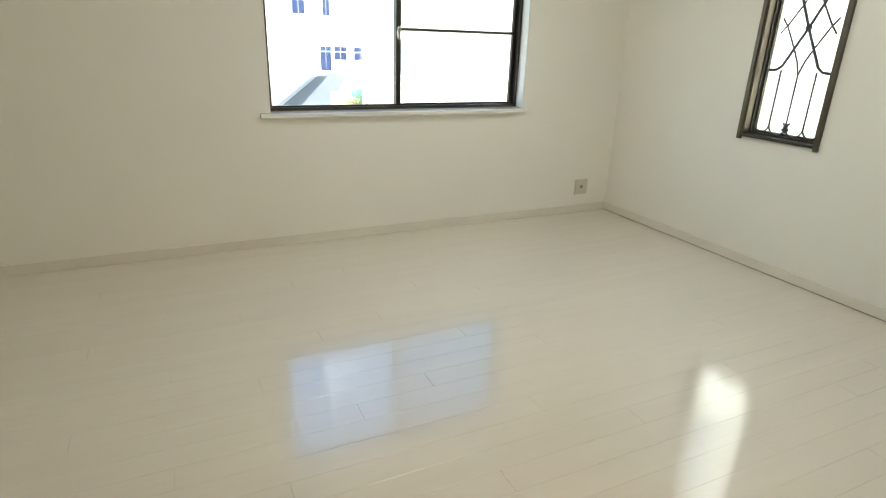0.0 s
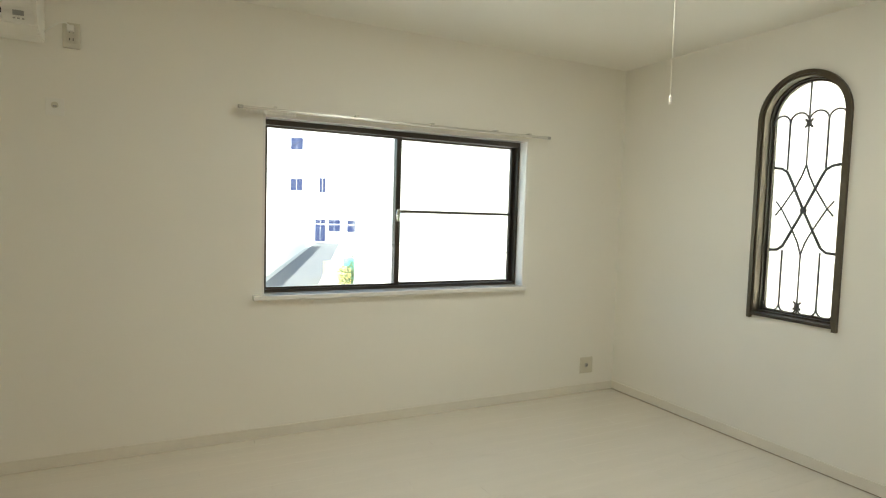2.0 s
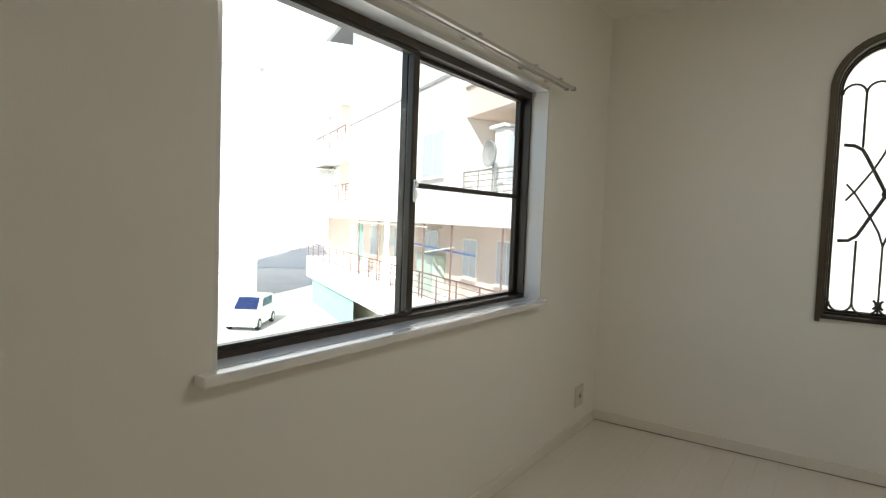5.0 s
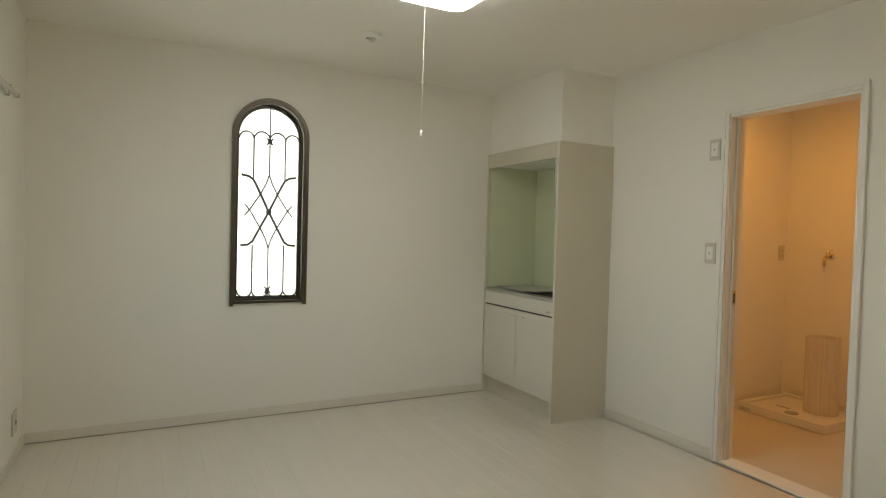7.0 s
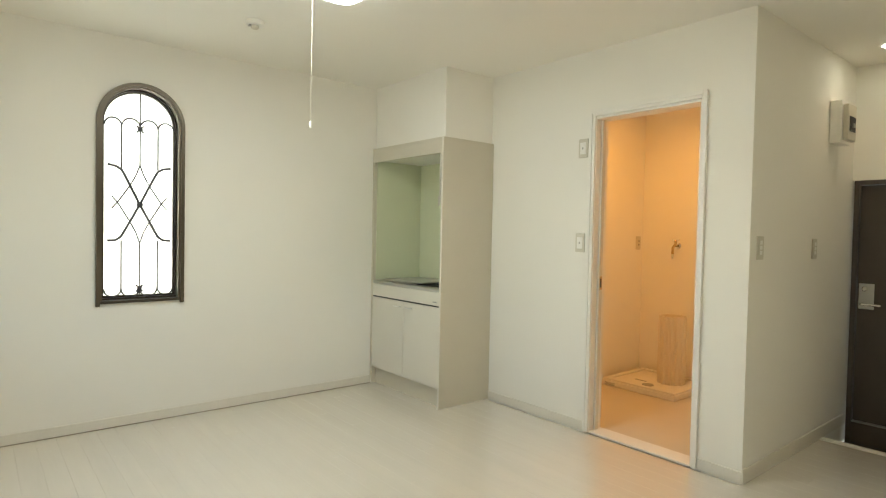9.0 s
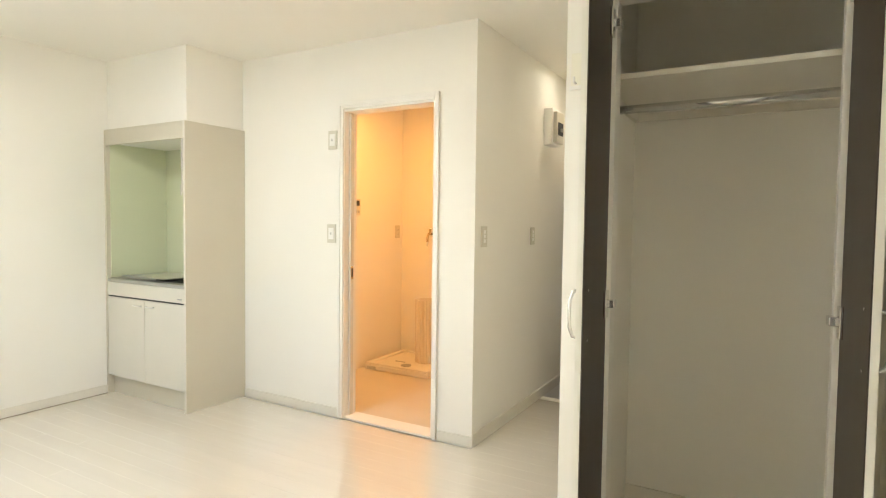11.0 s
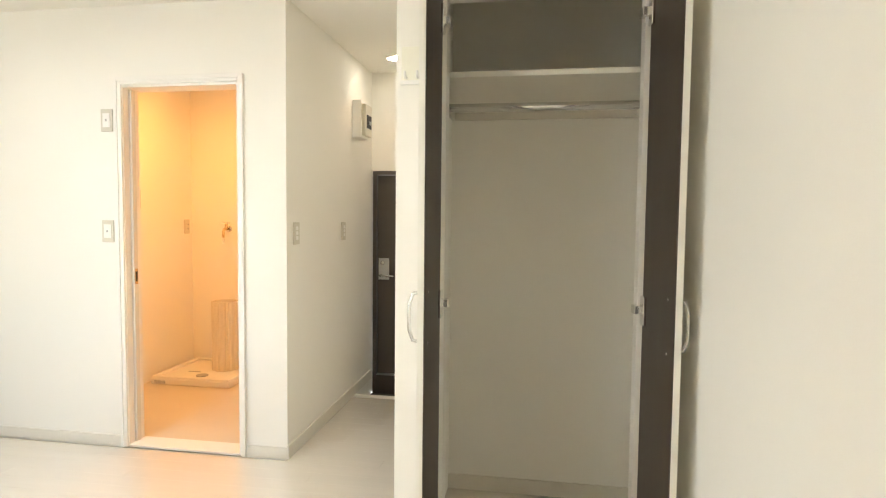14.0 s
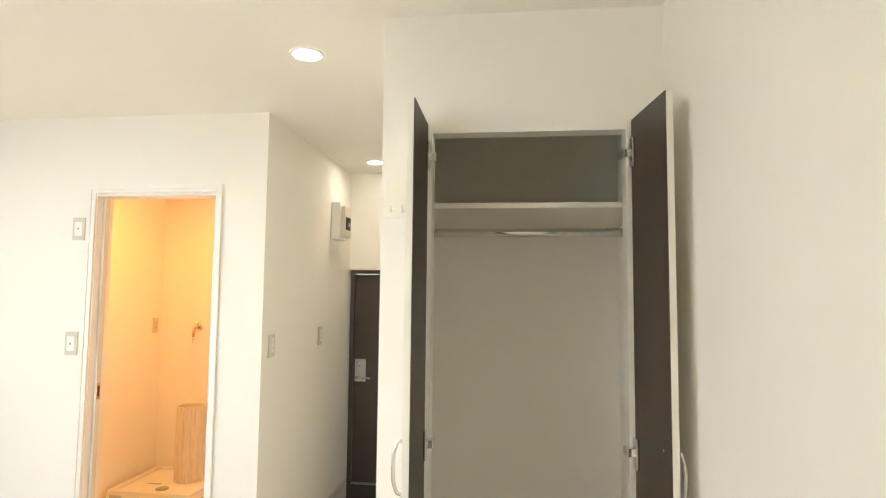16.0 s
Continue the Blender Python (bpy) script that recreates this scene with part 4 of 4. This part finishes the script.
# ---- floor pieces ----
def plank_floor():
    pool = {}

    def plank(x0, x1, y0, y1):
        key = (round(x1 - x0, 3), round(y1 - y0, 3))
        if key not in pool:
            a, b = key[0] / 2, key[1] / 2
            pool[key] = mesh_of("plank", box(-a + 0.0004, a - 0.0004, -b + 0.0002, b - 0.0002, -0.0105, 0.0, bevel=0.0002), PLANK)
        ob = new("plank", pool[key])
        ob.parent = floor
        ob.location = ((x0 + x1) / 2, (y0 + y1) / 2, 0)

    shift = (0.0, 0.61, 1.21, 0.3, 0.91, 1.51)
    for r in range(46):
        y1, y0 = YN - 0.1 * r, YN - 0.1 * (r + 1)
        lo, hi = XW, 0.0
        if y0 < YS - 0.01:
            lo, hi = XH, XC
        if y0 < -4.61:
            break
        x = lo - shift[r % 6] % 1.818
        while x < hi:
            a, b = max(x, lo), min(x + 1.818, hi)
            if b - a > 0.01:
                plank(a, b, y0, y1)
            x += 1.818
    for k in range(4):
        for j in range(3):
            a, b = XH + k * 0.2025, -4.62 - j * 0.143
            t = box(a + 0.003, a + 0.1995, b - 0.140, b - 0.003, -0.1255, -0.119, bevel=0.001)
            ob = new("tile", mesh_of("tile", t, TILE_DARK))
            ob.parent = genkan


plank_floor()


# ---- outside ----
GZ = -4.4        # ground level
structure("ground", box(-300, 300, -300, 300, GZ - 0.2, GZ), CONCRETE, "pale concrete ground between the houses", "ground")
LANE = Matrix.Translation((5.52, 39.25, 0)) @ Matrix.Rotation(radians(-17.8), 4, "Z")     # the lane runs along its y
lane = box(-2.0, 2.0, -18, 80, GZ + 0.001, GZ + 0.012)
lane.transform(LANE)
structure("road", lane, ASPHALT, "narrow grey asphalt lane", "road")


def rail_run(th, p, q, z0, z1, m, material, posts, bars):
    """A railing as a part with its posts and bars, along p-q."""
    p, q = Vector(p), Vector(q)
    base = part("railing", tube(bmesh.new(), [(*p, z1), (*q, z1)], 0.03, 6), material, th, m=m)
    for i in range(posts):
        c = p.lerp(q, i / max(posts - 1, 1))
        part("post", tube(bmesh.new(), [(*c, z0), (*c, z1)], 0.025, 6), material, base, m=m)
    for i in range(bars):
        z = z0 + (z1 - z0) * (i + 0.5) / bars * 0.95
        part("bar", tube(bmesh.new(), [(*p, z), (*q, z)], 0.014, 5), material, base, m=m)


def ext_window(th, s, z, wd, ht, m, depth=0.0, material=None):
    """A window on a front at local y = depth, facing -y."""
    fr = part("window", box(s - wd / 2, s + wd / 2, depth - 0.03, depth + 0.05, z, z + ht, bevel=0.01), WHITETRIM, th, m=m)
    a = wd / 2 - 0.05
    for c in (-1, 1):
        part("pane", box(s + c * 0.02, s + c * a, depth - 0.036, depth - 0.031, z + 0.05, z + ht - 0.05), material or GREYGLASS, fr, m=m)
    part("sill", box(s - wd / 2 - 0.05, s + wd / 2 + 0.05, depth - 0.10, depth - 0.031, z - 0.05, z - 0.002), STUCCO, fr, m=m)


def apartment_building():
    # local x runs along the front from its near corner, local y goes inwards
    m = Matrix.Translation((9.3, 5.6, 0)) @ Matrix.Rotation(radians(59), 4, "Z") @ Matrix.Diagonal((1, -1, 1, 1))
    th = thing("apartment_building", (9.3, 5.6, GZ), "pale stucco apartment house with balconies and rust-red railings", "building")
    L = 25.3
    lo, mid, top = (-2.85, -1.55), (1.0, 1.87), (4.15, 5.0)      # slabs: lower balcony, upper balcony, terrace roof
    # ground floor and the open balcony floor
    part("wall", box(0.9, L, 1.3, 9.0, GZ, lo[1]), STUCCO_PINK, th, "pinkish recessed wall", m=m)
    part("wall", box(0.9, L, 1.301, 9.0, lo[1], mid[0]), STUCCO_PINK, th, "pinkish wall behind the balcony", m=m)
    for z0, z1 in (lo, mid):
        part("balcony_slab", box(0, L, -0.05, 1.29, z0, z1, bevel=0.02), STUCCO, th, m=m)
        part("balcony_slab", box(0.001, 0.9, 1.29, 7.5, z0, z1, bevel=0.02), STUCCO, th, m=m)
    # white main block above, with its eave
    part("wall", box(2.9, 15.4, 0.0, 9.0, mid[1], 10.35), STUCCO, th, "white upper wall", m=m)
    part("wall", box(1.6, 2.89, 1.6, 9.0, mid[1], top[0]), STUCCO_PINK, th, m=m)
    part("wall", box(15.41, 19.2, 1.4, 9.0, mid[1], 10.35), STUCCO_PINK, th, "pinkish recessed stair wall", m=m)
    part("wall", box(19.21, L, 0.5, 9.0, mid[1], 7.3), STUCCO, th, m=m)
    part("roof", box(2.5, 18.6, -0.45, 9.2, 10.35, 10.62, bevel=0.03), ROOF, th, m=m)
    part("gutter", box(2.5, 18.6, -0.62, -0.46, 10.30, 10.46, bevel=0.03), GREYPLASTIC, th, m=m)
    part("string_course", box(2.9, 15.4, -0.05, -0.001, 5.55, 5.65), GREYPLASTIC, th, m=m)
    for s, z0, wd, ht in ((11.1, 5.9, 1.9, 1.9), (5.6, 6.6, 1.7, 1.6), (10.0, 3.1, 1.6, 1.35), (5.0, 2.5, 1.8, 1.5), (13.6, 3.1, 0.9, 1.2)):
        ext_window(th, s, z0, wd, ht, m)
    # far end: stacked balconies with rust-red railings
    part("balcony_slab", box(15.41, L + 0.3, -0.3, 0.49, 3.95, 4.75, bevel=0.02), STUCCO, th, m=m)
    part("balcony_slab", box(17.6, L + 0.3, -0.6, 0.49, 7.35, 8.95, bevel=0.02), STUCCO, th, m=m)
    rail_run(th, (15.6, -0.2), (L + 0.2, -0.2), 4.75, 5.6, m, RUST, 7, 4)
    rail_run(th, (15.5, 0.06), (19.2, 0.06), mid[1], 2.75, m, RUST, 6, 5)
    ext_window(th, 21.5, 2.3, 1.2, 1.7, m, 0.47)
    ext_window(th, 22.0, 5.3, 1.4, 1.7, m, 0.47)
    part("awning", box(20.2, 23.6, -0.6, 0.49, 3.72, 3.78), GREY_RAIL, th, "small grey awning", m=m)
    # near end: terrace round the corner under a deep eave
    part("balcony_slab", box(0.25, 2.89, 0.1, 9.0, top[0], top[1], bevel=0.02), STUCCO_PINK, th, "beige deep eave over the terrace", m=m)
    part("roof", box(0.15, 2.88, 0.0, 9.2, 5.02, 5.12, bevel=0.02), STUCCO, th, m=m)
    for i in range(9):
        part("rafter", box(-0.10, 0.149, 0.1 + i * 1.0, 0.22 + i * 1.0, 4.98, 5.08), RUST, th, m=m)
    part("wall", box(1.6, 2.89, 2.75, 9.0, top[1] + 0.12, 8.4), STUCCO_PINK, th, m=m)
    part("box_room", box(1.05, 1.59, 0.35, 2.6, mid[1], 3.68, bevel=0.02), STUCCO, th, "white sheet-clad balcony room", m=m)
    part("box_room_roof", box(0.95, 1.75, 0.25, 2.7, 3.685, 3.78, bevel=0.02), WHITEPLASTIC, th, m=m)
    for y in (0.45, 1.20, 1.95):
        part("pane", box(1.035, 1.049, y, y + 0.62, 2.25, 3.5), GREYGLASS, th, "pale window panel", m=m)
    rail_run(th, (0.06, 0.06), (2.85, 0.06), mid[1], 2.55, m, GREYPLASTIC, 4, 4)
    rail_run(th, (0.06, 0.15), (0.06, 7.3), mid[1], 2.55, m, GREYPLASTIC, 8, 4)
    grey = part("window", box(1.53, 1.595, 3.0, 3.9, 2.55, 3.4, bevel=0.01), GREYPLASTIC, th, m=m)
    part("pane", box(1.515, 1.529, 3.06, 3.84, 2.61, 3.34), GREYGLASS, grey, m=m)
    cooler = part("outdoor_unit", box(0.95, 1.25, 2.75, 3.5, mid[1], 2.4, bevel=0.02), WHITEPLASTIC, th, "white air conditioner outdoor unit", m=m)
    part("fan_grille", box(0.935, 0.949, 2.85, 3.25, 1.95, 2.33), GREYPLASTIC, cooler, m=m)
    part("scroll_grille", tube(bmesh.new(), [(0.2, 0.85 + 0.17 * math.cos(a / 12 * 6.283), 4.5 + 0.17 * math.sin(a / 12 * 6.283)) for a in range(12)], 0.022, 6, True), RUST, th, m=m)
    part("scroll_grille", tube(bmesh.new(), [(0.2, 2.05 + 0.17 * math.cos(a / 12 * 6.283), 4.5 + 0.17 * math.sin(a / 12 * 6.283)) for a in range(12)], 0.022, 6, True), RUST, th, m=m)
    for i in range(5):
        part("grille_bar", tube(bmesh.new(), [(0.2, 0.98, 4.34 + i * 0.08), (0.2, 1.92, 4.34 + i * 0.08)], 0.016, 5), RUST, th, m=m)
    dish = lathe(bmesh.new(), [(0.02, 0.12), (0.2, 0.09), (0.32, 0.02), (0.36, -0.05), (0.34, -0.06), (0.2, 0.03), (0.02, 0.06)], (1.15, -0.02, 2.95), "y", 24)
    part("satellite_dish", dish, GREYPLASTIC, th, "grey satellite dish", m=m)
    part("dish_mast", tube(bmesh.new(), [(1.15, 0.08, mid[1]), (1.15, 0.08, 2.95)], 0.03, 6), GREYPLASTIC, th, m=m)
    # the open balcony: railings, posts, laundry things
    rail_run(th, (0.1, 0.06), (L, 0.06), lo[1], -0.68, m, RUST, 18, 4)
    rail_run(th, (0.06, 0.1), (0.06, 6.0), lo[1], -0.75, m, GREYPLASTIC, 6, 4)
    for s in (0.35, 3.4, 5.6, 8.1, 10.6, 13.4):
        part("post", tube(bmesh.new(), [(s, 0.0, lo[1]), (s, 0.0, mid[0] - 0.01)], 0.028, 6), RUST, th, m=m)
    part("drainpipe", tube(bmesh.new(), [(9.05, -0.14, GZ), (9.05, -0.14, 2.0)], 0.10, 8), WHITEPLASTIC, th, m=m)
    for s, wd, ht in ((2.2, 1.2, 1.35), (4.6, 1.0, 1.3), (7.9, 1.3, 1.5), (11.4, 1.3, 1.5), (15.0, 1.3, 1.5), (19.0, 1.3, 1.5)):
        ext_window(th, s, -0.75, wd, ht, m, 1.27)
    part("laundry_pole", tube(bmesh.new(), [(2.6, 0.4, 0.12), (7.6, 0.4, 0.22)], 0.03, 6), BLUEPOLE, th, "blue laundry pole", m=m)
    part("laundry_pole", tube(bmesh.new(), [(3.8, 0.3, 0.30), (6.8, 0.5, -0.05)], 0.025, 6), WHITEPLASTIC, th, m=m)
    part("canopy", box(5.2, 14.5, -0.04, 0.5, 0.86, 0.92), GREY_RAIL, th, m=m)
    part("cloth", box(13.9, 14.7, 0.3, 0.33, -0.95, 0.78), NET, th, "pale green hanging cloth", m=m)
    part("washing_machine", box(11.0, 11.7, 0.55, 1.2, lo[1], -0.55, bevel=0.03), WHITEPLASTIC, th, m=m)
    part("water_heater", box(12.0, 12.45, 1.0, 1.29, -0.1, 0.75, bevel=0.03), WHITEPLASTIC, th, m=m)
    part("locker", box(6.6, 8.2, 0.8, 1.29, lo[1], -0.15, bevel=0.03), LOCKER, th, "pale green balcony locker", m=m)
    part("flower_pot", lathe(bmesh.new(), [(0.14, 0), (0.2, 0.05), (0.24, 0.3), (0.2, 0.32)], (2.0, 0.5, lo[1]), "z", 16), RUST, th, m=m)
    part("net", box(14.5, 24.0, 0.10, 0.13, GZ, lo[0] - 0.01), NET, th, "green hanging net", m=m)


apartment_building()


def plain_house(name, at, rot, wd, dp, ht, windows, label, glass, wall=None):
    m = Matrix.Translation((at[0], at[1], 0)) @ Matrix.Rotation(radians(rot), 4, "Z")
    th = thing(name, (at[0], at[1], GZ), label, "building")
    part("wall", box(-wd / 2, wd / 2, 0, dp, GZ, GZ + ht), wall or STUCCO, th, m=m)
    part("roof", box(-wd / 2 - 0.3, wd / 2 + 0.3, -0.3, dp + 0.3, GZ + ht, GZ + ht + 0.25, bevel=0.04), STUCCO, th, m=m)
    part("string_course", box(-wd / 2, wd / 2, -0.06, -0.001, GZ + 3.1, GZ + 3.2), STUCCO, th, m=m)
    for s, z, a, b in windows:
        ext_window(th, s, z, a, b, m, 0.0, glass)
    return th


plain_house("house", (21.03, 93.6), -25.4, 21.2, 11.9, 26.5, [(-3.58, 4.22, 2.12, 2.12), (-3.58, 11.11, 2.12, 2.12), (0.8, 4.08, 1.19, 2.52), (0.53, -4.27, 1.86, 3.84), (2.92, -2.54, 2.12, 2.12), (6.1, -2.54, 2.12, 2.12)], "white rendered house with dark blue windows down the lane", BLUEGLASS)
plain_house("house", (14.66, 31.96), -25, 11.9, 8.0, 14.6, [(-3.98, -0.89, 2.25, 2.19), (1.06, -4.07, 2.52, 1.19), (4.37, -3.74, 1.46, 1.19)], "white rendered house with large pale windows", GREYGLASS)
plain_house("house", (34.81, 45.48), -40, 23.9, 10.6, 32.0, [(-4.64, -2.54, 2.12, 1.59), (1.33, -2.54, 2.12, 1.59), (-4.64, 3.82, 2.12, 1.59)], "tall white rendered house behind the apartment house", GREYGLASS)
# Unseen, added wall: bounces sunlight into the arch and tints its frosted pane.
solid("arch_bounce_wall", box(3.6, 4.2, -9.0, 1.0, GZ, 5.0), SANDWALL, "sand-coloured wall added unseen to bounce sun into the arched window", "wall", "structure")

wall = box(-2.75, -2.5, -18, 45, GZ, GZ + 2.1)
wall.transform(LANE)
structure("wall_garden", wall, STUCCO, "low white garden wall along the lane", "wall")
solid("yellow_block_wall", box(9.1, 9.63, 37.53, 43.49, GZ, GZ + 1.4, bevel=0.03), YELLOW, "low yellow-painted block wall beside the lane", "wall")


def shrub(x, y, r, h):
    b = bmesh.new()
    rng = random.Random(int(x * 100 + y))
    for i in range(420):
        a, u, v = rng.uniform(0, 6.283), rng.random() ** 0.5, rng.random()
        c = Vector((x + r * u * math.cos(a), y + r * u * math.sin(a), GZ + 0.2 + h * v * (1.15 - 0.4 * u)))
        d = Vector((rng.gauss(0, 1), rng.gauss(0, 1), rng.gauss(0, 1))).normalized()
        e = d.orthogonal().normalized()
        s = rng.uniform(0.05, 0.12)
        b.faces.new([b.verts.new(c + q) for q in (d * s, e * s * 0.5, -d * s, -e * s * 0.5)])
    th = thing("shrub", (x, y, GZ), "small green shrub beside the lane", "shrub", "lane shrubs")
    part("leaves", b, LEAF, th)
    part("stem", tube(bmesh.new(), [(x, y, GZ), (x + 0.05, y, GZ + h * 0.5), (x, y + 0.05, GZ + h)], 0.03, 6), RUST, th)


for x, y, r, h in ((10.16, 38.46, 0.72, 1.85), (8.96, 36.34, 0.65, 1.6), (10.82, 41.37, 0.65, 2.0)):
    shrub(x, y, r, h)
cover = thing("tarpaulin_stack", (10.69, 39.78, GZ), "teal sheet over stacked goods beside the lane", "tarpaulin")
part("sheet", box(9.89, 11.08, 39.25, 40.58, GZ + 0.001, GZ + 1.9, bevel=0.12), TEAL, cover)
px, py = 9.23, 35.01
pole = thing("utility_pole", (px, py, GZ), "pale concrete utility pole with cables", "pole")
part("mast", tube(bmesh.new(), [(px, py, GZ), (px, py, GZ + 13.9)], 0.17, 10), CONCRETE, pole)
for zz in (6.47, 7.53):
    part("crossarm", box(px - 0.7, px + 0.7, py - 0.1, py + 0.1, zz, zz + 0.1), GREYPLASTIC, pole)
part("transformer", lathe(bmesh.new(), [(0.25, 0), (0.28, 0.05), (0.28, 0.7), (0.2, 0.78)], (px + 0.45, py, 5.28), "z", 16), GREYPLASTIC, pole)
part("cable", tube(bmesh.new(), [(px - 0.6, py, 7.73), (px - 1, py + 20, 7.13), (px, py + 40, 7.8)], 0.02, 5), DARK, pole)


def parked_car(x, y, turn):
    m = Matrix.Translation((x, y, GZ)) @ Matrix.Rotation(radians(turn), 4, "Z")
    th = thing("car", (x, y, GZ), "small white car parked on the forecourt", "car")

    def slab(profile, half, inset=0.0):
        b = bmesh.new()
        a, c = ([b.verts.new((px, sy * (half - (inset if pz > 0.85 else 0)), pz)) for px, pz in profile] for sy in (-1, 1))
        n = len(profile)
        for i in range(n):
            b.faces.new((a[i], a[(i + 1) % n], c[(i + 1) % n], c[i]))
        b.faces.new(a)
        b.faces.new(c[::-1])
        bmesh.ops.recalc_face_normals(b, faces=b.faces)
        bmesh.ops.bevel(b, geom=list(b.edges), offset=0.03, segments=2, affect="EDGES")
        return b
    part("body", slab([(-1.7, 0.22), (-1.72, 0.75), (-1.6, 0.88), (0.85, 0.90), (1.62, 0.72), (1.7, 0.45), (1.68, 0.22)], 0.74), CARPAINT, th, m=m)
    part("cabin", slab([(-1.55, 0.86), (-1.35, 1.45), (-0.2, 1.52), (0.25, 1.45), (0.9, 0.86)], 0.72, 0.08), CARPAINT, th, m=m)
    ws = bmesh.new()
    ws.faces.new([ws.verts.new(p) for p in ((0.885, -0.54, 0.93), (0.885, 0.54, 0.93), (0.315, 0.50, 1.41), (0.315, -0.50, 1.41))])
    ext = bmesh.ops.extrude_face_region(ws, geom=list(ws.faces))
    bmesh.ops.translate(ws, verts=[e for e in ext["geom"] if isinstance(e, bmesh.types.BMVert)], vec=(0.03, 0, 0.03))
    part("windscreen", ws, BLUEGLASS, th, "blue-tinted windscreen", m=m)
    for sy in (-1, 1):
        part("side_window", box(-1.15, -0.45, sy * 0.642, sy * 0.655, 0.98, 1.38, bevel=0.005), BLUEGLASS, th, m=m)
        part("side_window", box(-0.38, 0.30, sy * 0.642, sy * 0.655, 0.98, 1.38, bevel=0.005), BLUEGLASS, th, m=m)
        part("headlight", box(1.58, 1.69, sy * 0.45, sy * 0.66, 0.55, 0.68, bevel=0.02), CHROME, th, m=m)
        for wx in (-1.1, 1.1):
            w = part("wheel", lathe(bmesh.new(), [(0.17, -0.085), (0.27, -0.08), (0.28, 0.0), (0.27, 0.08), (0.17, 0.085)], (wx, sy * 0.68, 0.28), "y", 24), TYRE, th, m=m)
            part("rim", lathe(bmesh.new(), [(0.165, 0.088), (0.15, 0.094), (0.04, 0.09)] if sy > 0 else [(0.165, -0.088), (0.15, -0.094), (0.04, -0.09)], (wx, sy * 0.68, 0.28), "y", 20), STEEL, w, m=m)


parked_car(14.4, 22.42, 215)
